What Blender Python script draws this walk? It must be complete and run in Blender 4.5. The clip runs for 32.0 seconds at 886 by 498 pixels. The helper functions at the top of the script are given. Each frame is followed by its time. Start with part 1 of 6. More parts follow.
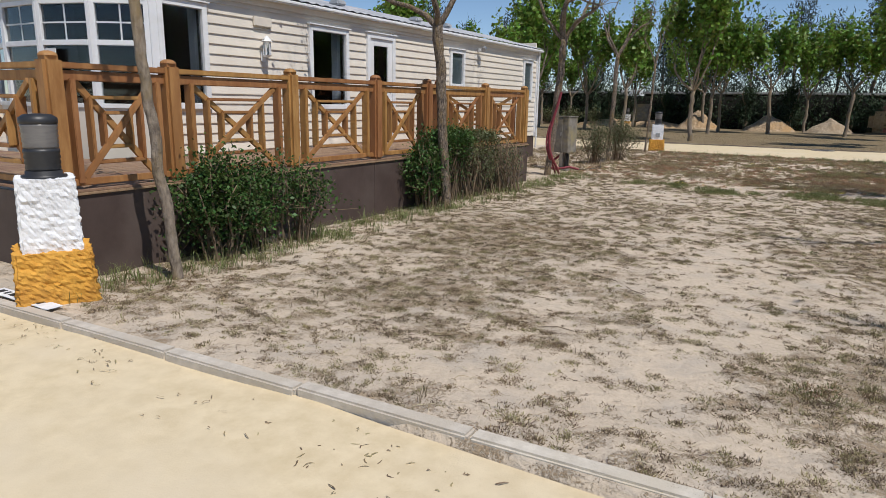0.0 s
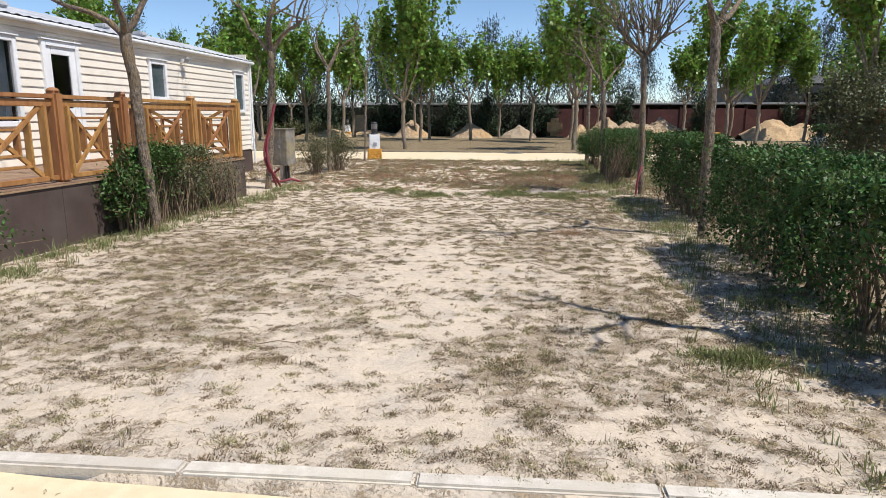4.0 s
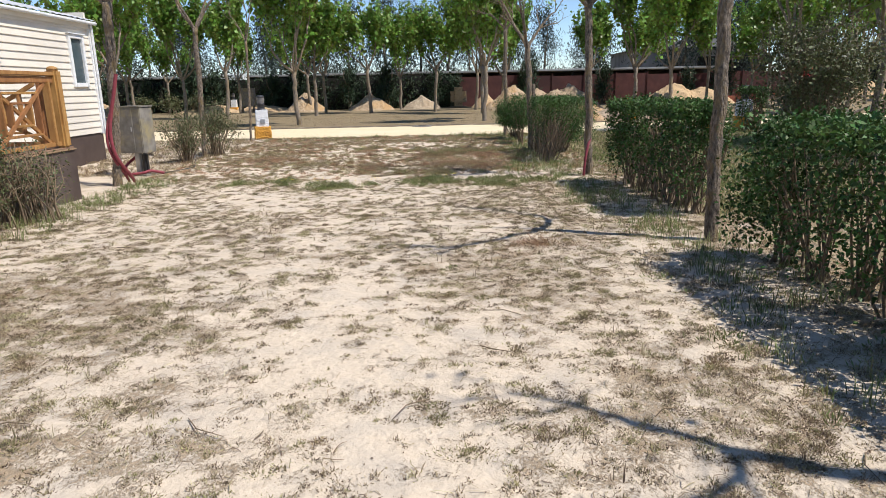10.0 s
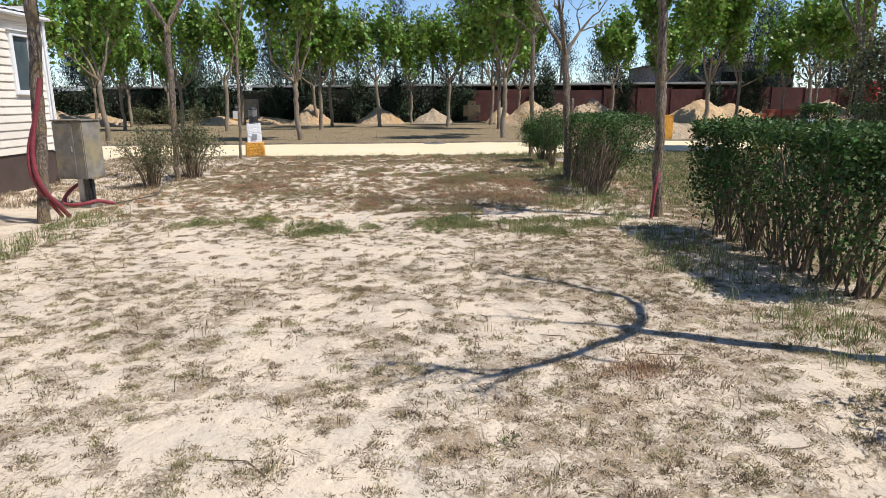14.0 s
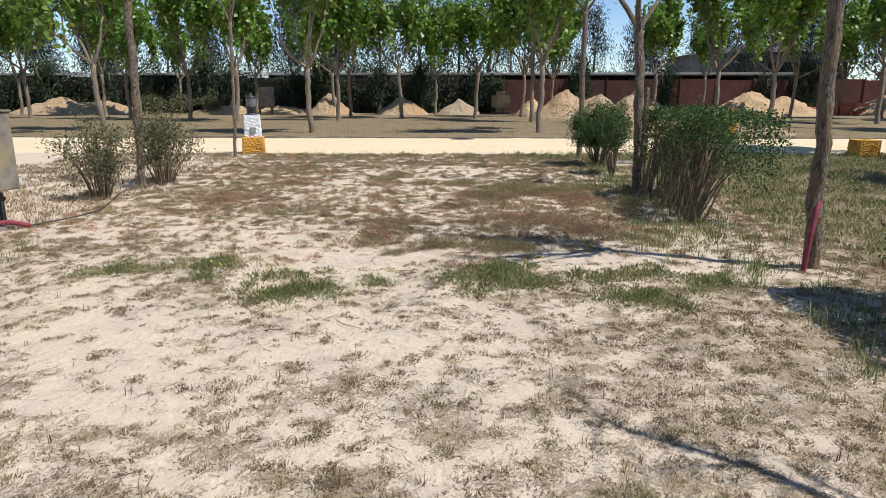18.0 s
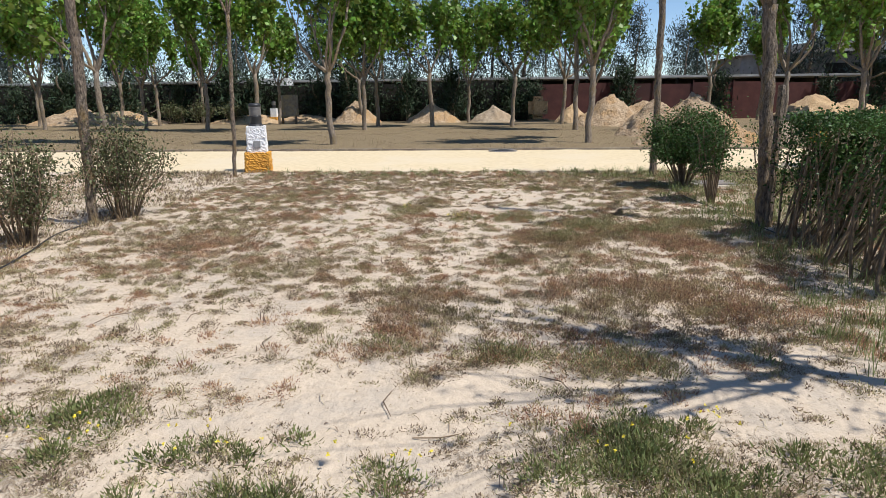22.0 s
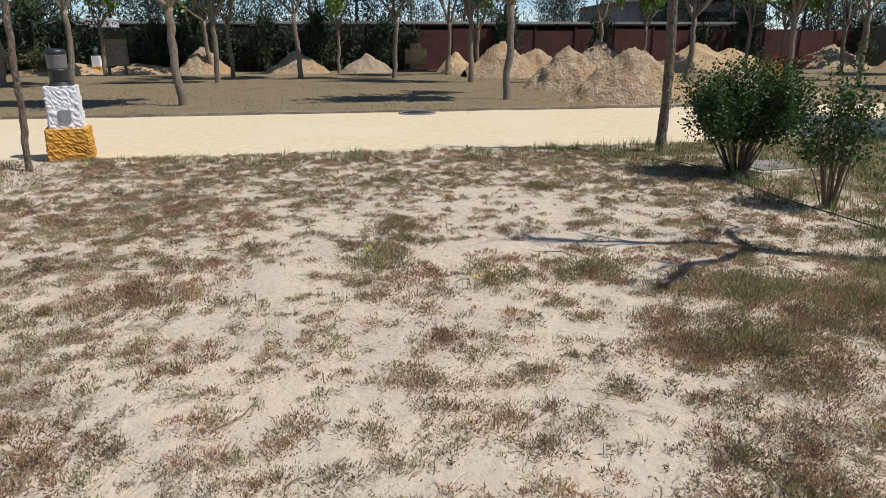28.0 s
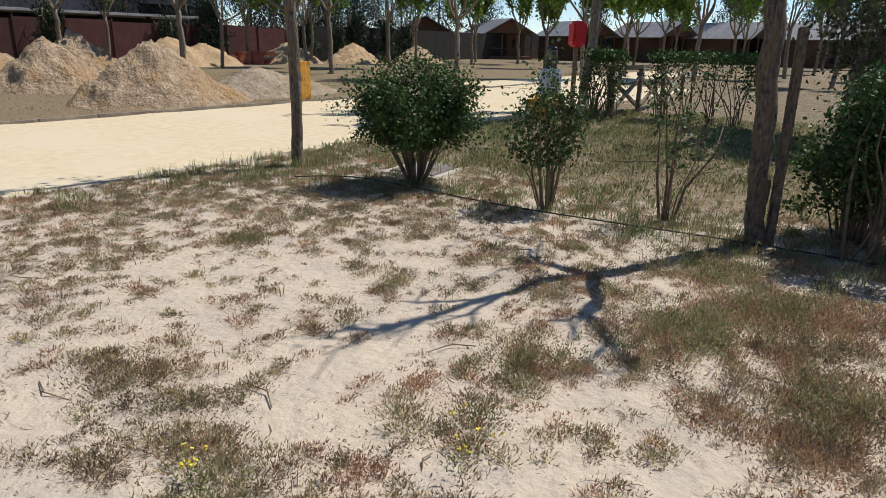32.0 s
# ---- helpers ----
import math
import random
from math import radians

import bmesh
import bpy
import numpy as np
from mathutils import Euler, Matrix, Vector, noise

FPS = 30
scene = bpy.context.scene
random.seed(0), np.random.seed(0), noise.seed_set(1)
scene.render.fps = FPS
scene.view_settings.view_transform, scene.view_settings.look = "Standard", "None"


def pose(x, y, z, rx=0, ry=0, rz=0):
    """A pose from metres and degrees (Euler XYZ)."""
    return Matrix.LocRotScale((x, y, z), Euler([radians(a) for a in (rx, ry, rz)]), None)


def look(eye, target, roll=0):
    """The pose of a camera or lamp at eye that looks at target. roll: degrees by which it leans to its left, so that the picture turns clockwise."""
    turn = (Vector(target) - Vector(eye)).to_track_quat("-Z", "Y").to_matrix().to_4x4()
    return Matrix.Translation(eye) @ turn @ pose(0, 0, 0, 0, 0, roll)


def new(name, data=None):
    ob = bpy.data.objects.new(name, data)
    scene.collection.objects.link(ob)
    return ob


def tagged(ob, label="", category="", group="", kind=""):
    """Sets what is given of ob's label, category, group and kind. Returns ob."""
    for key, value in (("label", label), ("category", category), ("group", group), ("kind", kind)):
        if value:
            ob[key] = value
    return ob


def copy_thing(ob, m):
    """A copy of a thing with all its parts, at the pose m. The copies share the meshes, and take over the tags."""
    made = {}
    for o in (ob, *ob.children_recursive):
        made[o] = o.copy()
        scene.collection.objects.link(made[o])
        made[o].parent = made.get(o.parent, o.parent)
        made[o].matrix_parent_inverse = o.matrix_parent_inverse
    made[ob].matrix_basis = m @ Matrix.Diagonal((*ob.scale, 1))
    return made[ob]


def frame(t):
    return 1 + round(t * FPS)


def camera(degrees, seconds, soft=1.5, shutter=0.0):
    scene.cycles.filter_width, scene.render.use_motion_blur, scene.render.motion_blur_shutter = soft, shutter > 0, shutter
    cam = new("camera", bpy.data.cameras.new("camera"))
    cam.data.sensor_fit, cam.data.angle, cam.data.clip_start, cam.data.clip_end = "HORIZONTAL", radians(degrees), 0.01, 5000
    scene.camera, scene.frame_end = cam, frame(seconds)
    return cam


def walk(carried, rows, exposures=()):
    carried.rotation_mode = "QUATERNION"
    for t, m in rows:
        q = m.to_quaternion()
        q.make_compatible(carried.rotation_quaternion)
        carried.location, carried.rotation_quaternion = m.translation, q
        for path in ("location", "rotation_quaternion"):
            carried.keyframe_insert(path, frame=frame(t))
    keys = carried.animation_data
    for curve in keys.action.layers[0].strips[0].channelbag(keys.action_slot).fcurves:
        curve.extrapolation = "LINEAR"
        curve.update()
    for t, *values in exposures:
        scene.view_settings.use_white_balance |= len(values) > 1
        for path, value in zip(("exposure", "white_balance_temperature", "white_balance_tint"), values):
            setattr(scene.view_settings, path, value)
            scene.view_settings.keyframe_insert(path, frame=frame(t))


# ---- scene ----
cam = camera(68.7, 32.0, 0.6)
PATH = [
    (0, (-0.096, 0.244, 1.565), (-1.097, 1.919, 1.125), 1.0),
    (0.5, (0.003, 0.228, 1.565), (-0.81, 2.007, 1.148), 0.1),
    (1, (0.068, 0.237, 1.559), (-0.502, 2.105, 1.127), 1.2),
    (1.5, (0.081, 0.248, 1.568), (-0.33, 2.154, 1.123), 0.8),
    (2, (0.111, 0.267, 1.577), (-0.185, 2.199, 1.156), 0.4),
    (2.5, (0.111, 0.264, 1.577), (-0.155, 2.205, 1.177), 0.6),
    (4.5, (0.067, 0.251, 1.575), (-0.187, 2.194, 1.177), -0.1),
    (5, (0.052, 0.461, 1.564), (-0.285, 2.398, 1.193), -0.1),
    (5.5, (0.049, 0.675, 1.564), (-0.332, 2.598, 1.167), -0.5),
    (6, (-0.029, 0.915, 1.564), (-0.396, 2.845, 1.188), -0.0),
    (6.5, (-0.106, 1.141, 1.563), (-0.476, 3.057, 1.125), -2.7),
    (7, (-0.133, 1.396, 1.571), (-0.575, 3.312, 1.206), -2.2),
    (7.5, (-0.14, 1.606, 1.549), (-0.46, 3.524, 1.083), -1.5),
    (8, (-0.201, 1.844, 1.555), (-0.349, 3.794, 1.137), 0.6),
    (8.5, (-0.244, 2.079, 1.542), (-0.264, 4.013, 1.035), -1.5),
    (9, (-0.256, 2.378, 1.528), (-0.349, 4.33, 1.104), -0.5),
    (9.5, (-0.283, 2.681, 1.519), (-0.347, 4.615, 1.013), 0.5),
    (10, (-0.359, 2.975, 1.52), (-0.319, 4.915, 1.036), -1.2),
    (10.5, (-0.388, 3.306, 1.516), (-0.463, 5.253, 1.062), -0.6),
    (11, (-0.391, 3.664, 1.532), (-0.469, 5.591, 1.004), -0.6),
    (11.5, (-0.458, 3.989, 1.532), (-0.439, 5.927, 1.037), 1.6),
    (12, (-0.483, 4.326, 1.53), (-0.466, 6.251, 0.986), -0.2),
    (12.5, (-0.46, 4.678, 1.524), (-0.46, 6.611, 1.009), 0.6),
    (13, (-0.481, 4.99, 1.511), (-0.399, 6.909, 0.954), 0.7),
    (13.5, (-0.485, 5.331, 1.532), (-0.293, 7.237, 0.957), -0.7),
    (14, (-0.488, 5.674, 1.524), (-0.471, 7.623, 1.078), -0.5),
    (14.5, (-0.481, 6.043, 1.518), (-0.446, 7.977, 1.01), -0.8),
    (16.5, (-0.606, 7.533, 1.503), (-0.635, 9.465, 0.986), -0.9),
    (17, (-0.635, 7.889, 1.498), (-0.746, 9.815, 0.971), -1.4),
    (17.5, (-0.609, 8.24, 1.504), (-0.772, 10.172, 1.013), -0.1),
    (18, (-0.63, 8.58, 1.5), (-0.68, 10.522, 1.026), -0.0),
    (18.5, (-0.704, 8.897, 1.504), (-0.766, 10.829, 0.993), -2.1),
    (19, (-0.747, 9.271, 1.477), (-0.914, 11.205, 0.997), -1.4),
    (19.5, (-0.816, 9.61, 1.464), (-0.961, 11.549, 0.996), -1.1),
    (20, (-0.831, 9.975, 1.464), (-0.817, 11.911, 0.962), -1.5),
    (20.5, (-0.813, 10.348, 1.454), (-0.992, 12.302, 1.063), -0.1),
    (21, (-0.816, 10.695, 1.436), (-1.018, 12.629, 0.966), -1.2),
    (21.5, (-0.864, 11.046, 1.441), (-0.921, 12.968, 0.891), -2.6),
    (22, (-0.916, 11.357, 1.445), (-1.058, 13.3, 0.992), -0.6),
    (22.5, (-0.915, 11.679, 1.421), (-1.127, 13.596, 0.893), -1.8),
    (23, (-0.996, 12.005, 1.394), (-1.052, 13.931, 0.86), 0.1),
    (23.5, (-1.013, 12.382, 1.381), (-1.073, 14.29, 0.784), 0.0),
    (24, (-1.032, 12.741, 1.401), (-1.17, 14.655, 0.837), 0.2),
    (24.5, (-1.128, 13.088, 1.416), (-1.271, 14.995, 0.831), -0.3),
    (25, (-1.235, 13.392, 1.44), (-1.44, 15.284, 0.827), -1.6),
    (25.5, (-1.315, 13.733, 1.434), (-1.578, 15.661, 0.969), -2.4),
    (27.5, (-1.99, 15.049, 1.429), (-1.914, 16.96, 0.842), 0.7),
    (28, (-2.156, 15.394, 1.418), (-1.87, 17.279, 0.817), -0.2),
    (28.5, (-2.309, 15.776, 1.398), (-2.001, 17.67, 0.832), 0.7),
    (29, (-2.446, 16.112, 1.392), (-2.095, 17.976, 0.755), -0.1),
    (29.5, (-2.598, 16.459, 1.426), (-2.069, 18.279, 0.787), -1.5),
    (30, (-2.711, 16.801, 1.415), (-2.116, 18.629, 0.863), -2.2),
    (30.5, (-2.821, 17.129, 1.401), (-2.057, 18.874, 0.793), -0.4),
    (31, (-2.952, 17.432, 1.399), (-1.904, 19.013, 0.764), -0.8),
    (31.5, (-2.98, 17.719, 1.376), (-1.696, 19.129, 0.774), -0.1),
    (32, (-2.997, 17.976, 1.389), (-1.443, 19.083, 0.786), 1.2),
]
EXPOSURES = [(0.0, -0.36), (1.0, -0.07), (2.5, 0.12), (6.0, 0.22), (9.0, 0.24), (14.0, 0.24), (17.0, 0.14), (20.0, 0.06), (23.0, 0.05), (25.0, -0.16), (28.0, -0.2), (30.0, -0.29), (32.0, -0.17)]
walk(cam, [(t, look(eye, target, roll)) for t, eye, target, roll in PATH], EXPOSURES)

# ---- light ----
SUN_AZ, SUN_EL = 111.0, 58.5  # degrees clockwise from +y, degrees above the horizon
sun_dir = Vector((math.sin(radians(SUN_AZ)) * math.cos(radians(SUN_EL)), math.cos(radians(SUN_AZ)) * math.cos(radians(SUN_EL)), math.sin(radians(SUN_EL))))
world = bpy.data.worlds.new("sky")
scene.world = world
world.use_nodes = True
wn = world.node_tree
sky = wn.nodes.new("ShaderNodeTexSky")
sky.sky_type, sky.sun_disc = "NISHITA", False
sky.sun_elevation, sky.sun_rotation = radians(SUN_EL), radians(SUN_AZ)
sky.air_density, sky.dust_density, sky.ozone_density = 0.7, 0.0, 2.2
bg = wn.nodes["Background"]
bg.inputs["Strength"].default_value = 0.135
tone = wn.nodes.new("ShaderNodeHueSaturation")
tone.inputs["Saturation"].default_value, tone.inputs["Hue"].default_value = 1.04, 0.5
wn.links.new(sky.outputs["Color"], tone.inputs["Color"])
wn.links.new(tone.outputs["Color"], bg.inputs["Color"])
sun = new("sun", bpy.data.lights.new("sun", "SUN"))
sun.data.energy, sun.data.angle, sun.data.color = 5.0, radians(0.53), (1.0, 0.955, 0.90)
sun.matrix_world = look(sun_dir * 80, (0, 0, 0))


# ---- materials ----
def mat(name, c1, c2, scale=8.0, rough=0.8, bump=0.3, bscale=None, metal=0.0, c3=None, s3=0.7, per="", spec=0.5, stretch=(1, 1, 1), bdist=0.01, amount=0.0, two_sided=0.0):
    """Two colours mixed by fine noise, a third by large stains, bump, and variation piece by piece."""
    m = bpy.data.materials.new(name)
    m.use_nodes = True
    nt = m.node_tree
    N, L = nt.nodes, nt.links
    b = N["Principled BSDF"]
    b.inputs["Roughness"].default_value, b.inputs["Metallic"].default_value = rough, metal
    b.inputs["Specular IOR Level"].default_value = spec
    tc, mp = N.new("ShaderNodeTexCoord"), N.new("ShaderNodeMapping")
    mp.inputs["Scale"].default_value = stretch
    L.new(tc.outputs["Object"], mp.inputs["Vector"])

    def noise_at(s, detail=6.0):
        n = N.new("ShaderNodeTexNoise")
        n.inputs["Scale"].default_value, n.inputs["Detail"].default_value, n.inputs["Roughness"].default_value = s, detail, 0.6
        L.new(mp.outputs["Vector"], n.inputs["Vector"])
        return n.outputs["Fac"]

    def ramp(f, a, c):
        r = N.new("ShaderNodeMapRange")
        r.inputs["From Min"].default_value, r.inputs["From Max"].default_value = a, c
        L.new(f, r.inputs["Value"])
        return r.outputs["Result"]

    def mix(f, a, c):
        x = N.new("ShaderNodeMix")
        x.data_type = "RGBA"
        L.new(f, x.inputs["Factor"])
        for s, v in ((x.inputs[6], a), (x.inputs[7], c)):
            if isinstance(v, tuple):
                s.default_value = (*v, 1)
            else:
                L.new(v, s)
        return x.outputs[2]

    fine = noise_at(scale)
    col = mix(ramp(fine, 0.35, 0.65), c1, c2)
    if c3:
        col = mix(ramp(noise_at(s3, 5.0), 0.48, 0.66), col, c3)
    if per:
        rnd = N.new("ShaderNodeObjectInfo").outputs["Random"] if per == "object" else N.new("ShaderNodeNewGeometry").outputs["Random Per Island"]
        hsv = N.new("ShaderNodeHueSaturation")
        r = N.new("ShaderNodeMapRange")
        r.inputs["To Min"].default_value, r.inputs["To Max"].default_value = 1 - amount, 1 + amount
        L.new(rnd, r.inputs["Value"])
        L.new(r.outputs["Result"], hsv.inputs["Value"])
        r2 = N.new("ShaderNodeMapRange")
        r2.inputs["To Min"].default_value, r2.inputs["To Max"].default_value = 0.5 - amount * 0.07, 0.5 + amount * 0.07
        L.new(rnd, r2.inputs["Value"])
        L.new(r2.outputs["Result"], hsv.inputs["Hue"])
        L.new(col, hsv.inputs["Color"])
        col = hsv.outputs["Color"]
    L.new(col, b.inputs["Base Color"])
    if bump:
        bp = N.new("ShaderNodeBump")
        bp.inputs["Strength"].default_value, bp.inputs["Distance"].default_value = bump, bdist
        L.new(noise_at(bscale or scale * 2), bp.inputs["Height"])
        L.new(bp.outputs["Normal"], b.inputs["Normal"])
    if two_sided:
        t = N.new("ShaderNodeBsdfTranslucent")
        L.new(col, t.inputs["Color"])
        s = N.new("ShaderNodeMixShader")
        s.inputs["Fac"].default_value = two_sided
        L.new(b.outputs["BSDF"], s.inputs[1])
        L.new(t.outputs["BSDF"], s.inputs[2])
        L.new(s.outputs["Shader"], N["Material Output"].inputs["Surface"])
    return m


def glass(name, tint):
    m = bpy.data.materials.new(name)
    m.use_nodes = True
    N, L = m.node_tree.nodes, m.node_tree.links
    b = N["Principled BSDF"]
    b.inputs["Base Color"].default_value, b.inputs["Roughness"].default_value = (*tint, 1), 0.03
    b.inputs["Transmission Weight"].default_value, b.inputs["IOR"].default_value = 1.0, 1.45
    return m


def ground_material():
    """Pale sand, dead grass lying in patches on it, and a crust of fine litter."""
    m = bpy.data.materials.new("sandy_soil")
    m.use_nodes = True
    N, L = m.node_tree.nodes, m.node_tree.links
    b = N["Principled BSDF"]
    b.inputs["Roughness"].default_value, b.inputs["Specular IOR Level"].default_value = 0.95, 0.15
    tc = N.new("ShaderNodeTexCoord")

    def noise_at(s, detail, rough=0.6, stretch=None, dist=0.0):
        n = N.new("ShaderNodeTexNoise")
        n.inputs["Scale"].default_value, n.inputs["Detail"].default_value, n.inputs["Roughness"].default_value = s, detail, rough
        n.inputs["Distortion"].default_value = dist
        v = tc.outputs["Object"]
        if stretch:
            mp = N.new("ShaderNodeMapping")
            mp.inputs["Scale"].default_value = stretch
            L.new(v, mp.inputs["Vector"])
            v = mp.outputs["Vector"]
        L.new(v, n.inputs["Vector"])
        return n.outputs["Fac"]

    def rng(f, a, c, lo=0.0, hi=1.0):
        r = N.new("ShaderNodeMapRange")
        r.inputs["From Min"].default_value, r.inputs["From Max"].default_value = a, c
        r.inputs["To Min"].default_value, r.inputs["To Max"].default_value = lo, hi
        L.new(f, r.inputs["Value"])
        return r.outputs["Result"]

    def mathn(op, a, c):
        x = N.new("ShaderNodeMath")
        x.operation = op
        for s, v in ((x.inputs[0], a), (x.inputs[1], c)):
            if isinstance(v, float):
                s.default_value = v
            else:
                L.new(v, s)
        return x.outputs[0]

    def mix(f, a, c):
        x = N.new("ShaderNodeMix")
        x.data_type = "RGBA"
        L.new(f, x.inputs["Factor"])
        for s, v in ((x.inputs[6], a), (x.inputs[7], c)):
            if isinstance(v, tuple):
                s.default_value = (*v, 1)
            else:
                L.new(v, s)
        return x.outputs[2]

    big, mid = noise_at(0.45, 4.0), noise_at(3.2, 7.0, 0.68, None, 0.4)
    fine = noise_at(26.0, 5.0, 0.7)
    fibre = noise_at(90.0, 3.0, 0.7, (1.0, 0.5, 1.0), 1.5)
    sand = mix(rng(fine, 0.3, 0.7), SAND_A, SAND_B)
    sand = mix(rng(noise_at(2.3, 5.0, 0.65), 0.46, 0.66), sand, SAND_C)
    litter = mix(rng(fibre, 0.35, 0.62), LITTER_A, LITTER_B)
    litter = mix(rng(noise_at(1.1, 4.0), 0.45, 0.7), litter, LITTER_C)
    speck = noise_at(34.0, 5.0, 0.72, (1.0, 0.75, 1.0), 1.6)
    cover = mathn("ADD", mathn("MULTIPLY", big, 0.15), mathn("MULTIPLY", mid, 0.35))
    cover = mathn("ADD", cover, mathn("ADD", mathn("MULTIPLY", fibre, 0.35), mathn("MULTIPLY", speck, 0.75)))
    sep = N.new("ShaderNodeSeparateXYZ")
    L.new(tc.outputs["Object"], sep.inputs["Vector"])
    beyond = mathn("ADD", rng(sep.outputs["Y"], 30.0, 31.0, 0.0, 0.34), mathn("ADD", rng(sep.outputs["Y"], 11.0, 17.0, 0.0, -0.05), rng(sep.outputs["X"], 2.0, 3.6, 0.0, 0.2)))
    lying = N.new("ShaderNodeAttribute")
    lying.attribute_name = "litter"
    beyond = mathn("ADD", beyond, rng(lying.outputs["Fac"], 0.0, 1.0, -0.12, 0.085))
    cover = rng(mathn("ADD", cover, beyond), COVER_LO, COVER_HI)
    turf = mix(rng(speck, 0.35, 0.65), (0.145, 0.108, 0.062), (0.30, 0.235, 0.145))
    L.new(mix(rng(mathn("ADD", sep.outputs["Y"], mathn("MULTIPLY", mid, 1.5)), 30.4, 31.6), mix(mathn("MULTIPLY", rng(mathn("ADD", sep.outputs["X"], mathn("MULTIPLY", mid, 2.0)), 3.6, 4.6), rng(mathn("ADD", speck, mid), 0.75, 1.0)), mix(cover, sand, litter), turf), turf), b.inputs["Base Color"])
    bp = N.new("ShaderNodeBump")
    bp.inputs["Strength"].default_value, bp.inputs["Distance"].default_value = 0.75, 0.03
    lumps = mathn("ADD", mathn("MULTIPLY", noise_at(9.0, 3.0, 0.55), 1.3), mathn("MULTIPLY", noise_at(22.0, 3.0, 0.6), 0.5))
    L.new(mathn("ADD", mathn("MULTIPLY", cover, 0.35), mathn("ADD", lumps, mathn("MULTIPLY", fibre, 0.16))), bp.inputs["Height"])
    L.new(bp.outputs["Normal"], b.inputs["Normal"])
    return m


SAND_A, SAND_B, SAND_C = (0.525, 0.432, 0.328), (0.61, 0.512, 0.398), (0.49, 0.42, 0.34)
LITTER_A, LITTER_B, LITTER_C = (0.27, 0.198, 0.125), (0.46, 0.36, 0.25), (0.36, 0.265, 0.17)
COVER_LO, COVER_HI = 0.84, 0.92
M_SOIL = ground_material()
M_ROAD = mat("compacted_sand", (0.60, 0.49, 0.315), (0.70, 0.585, 0.395), 7, 0.95, 0.35, 90, c3=(0.66, 0.56, 0.40), s3=0.5, spec=0.2, bdist=0.006)
M_KERB = mat("kerb_concrete", (0.49, 0.44, 0.37), (0.62, 0.565, 0.485), 12, 0.9, 0.5, 60, c3=(0.52, 0.46, 0.37), s3=2.0, per="object", amount=0.08)
M_WOOD = mat("treated_pine", (0.275, 0.123, 0.037), (0.41, 0.21, 0.073), 5, 0.6, 0.25, 30, c3=(0.29, 0.135, 0.045), s3=1.5, per="object", amount=0.15, stretch=(3, 3, 0.6), bdist=0.004)
M_FLOORBOARD = mat("deck_board", (0.20, 0.12, 0.075), (0.30, 0.19, 0.12), 6, 0.75, 0.3, 40, per="object", amount=0.2, stretch=(0.7, 5, 5), bdist=0.004)
M_SKIRT = mat("brown_sheet", (0.066, 0.046, 0.04), (0.084, 0.06, 0.052), 3, 0.6, 0.15, 25, c3=(0.10, 0.076, 0.066), s3=1.2, spec=0.3)
M_SIDING = mat("cream_cladding", (0.71, 0.645, 0.545), (0.76, 0.695, 0.595), 4, 0.5, 0.06, 60, c3=(0.66, 0.605, 0.525), s3=0.8, per="object", amount=0.03, spec=0.35)
M_UPVC = mat("white_plastic", (0.78, 0.79, 0.80), (0.82, 0.82, 0.82), 5, 0.35, 0.03, 40, c3=(0.72, 0.72, 0.71), s3=2.0)
M_ROOF = mat("grey_roof_sheet", (0.40, 0.41, 0.43), (0.52, 0.52, 0.53), 6, 0.5, 0.2, 30, c3=(0.33, 0.34, 0.36), s3=1.0)
# Near-black: the dark of unlit interiors is put into the colour.
M_DARK = mat("unlit_dark", (0.03, 0.028, 0.025), (0.05, 0.045, 0.04), 3, 0.9, 0.0)
M_CURTAIN = mat("curtain_cloth", (0.42, 0.45, 0.52), (0.55, 0.57, 0.62), 9, 0.9, 0.1)
M_GLASS = glass("window_glass", (0.60, 0.64, 0.66))
M_FROST = mat("frosted_glass", (0.055, 0.075, 0.082), (0.085, 0.11, 0.12), 3, 0.15, 0.0)
M_STUCCO = mat("white_render", (0.76, 0.77, 0.79), (0.82, 0.83, 0.84), 10, 0.85, 0.9, 34, c3=(0.66, 0.66, 0.67), s3=3.0, bdist=0.012)
M_OCHRE = mat("ochre_render", (0.56, 0.27, 0.035), (0.68, 0.36, 0.06), 7, 0.85, 0.9, 28, c3=(0.42, 0.19, 0.03), s3=4.0, bdist=0.012)
M_LAMPBLACK = mat("black_plastic", (0.02, 0.021, 0.024), (0.032, 0.033, 0.036), 8, 0.45, 0.1)
M_LAMPGREY = mat("smoked_lens", (0.13, 0.125, 0.125), (0.19, 0.18, 0.17), 6, 0.3, 0.1, stretch=(1, 1, 4))
M_BARK = mat("grey_bark", (0.075, 0.058, 0.046), (0.34, 0.27, 0.205), 30, 0.95, 1.0, 34, c3=(0.27, 0.19, 0.095), s3=8.0, stretch=(1.6, 1.6, 0.55), bdist=0.06)
M_BARKPALE = mat("pale_bark", (0.14, 0.11, 0.085), (0.32, 0.265, 0.205), 16, 0.95, 0.9, 22, c3=(0.23, 0.17, 0.09), s3=3.5, stretch=(1.4, 1.4, 0.6), bdist=0.03)
M_TWIG = mat("twig_bark", (0.12, 0.085, 0.055), (0.24, 0.175, 0.11), 12, 0.9, 0.4)
M_LEAF = mat("mulberry_leaf", (0.115, 0.20, 0.027), (0.23, 0.34, 0.057), 3, 0.45, 0.1, per="island", amount=0.5, two_sided=0.38)
M_PRIVET = mat("hedge_leaf", (0.032, 0.068, 0.018), (0.085, 0.145, 0.036), 3, 0.5, 0.1, per="island", amount=0.5, two_sided=0.18, spec=0.25)
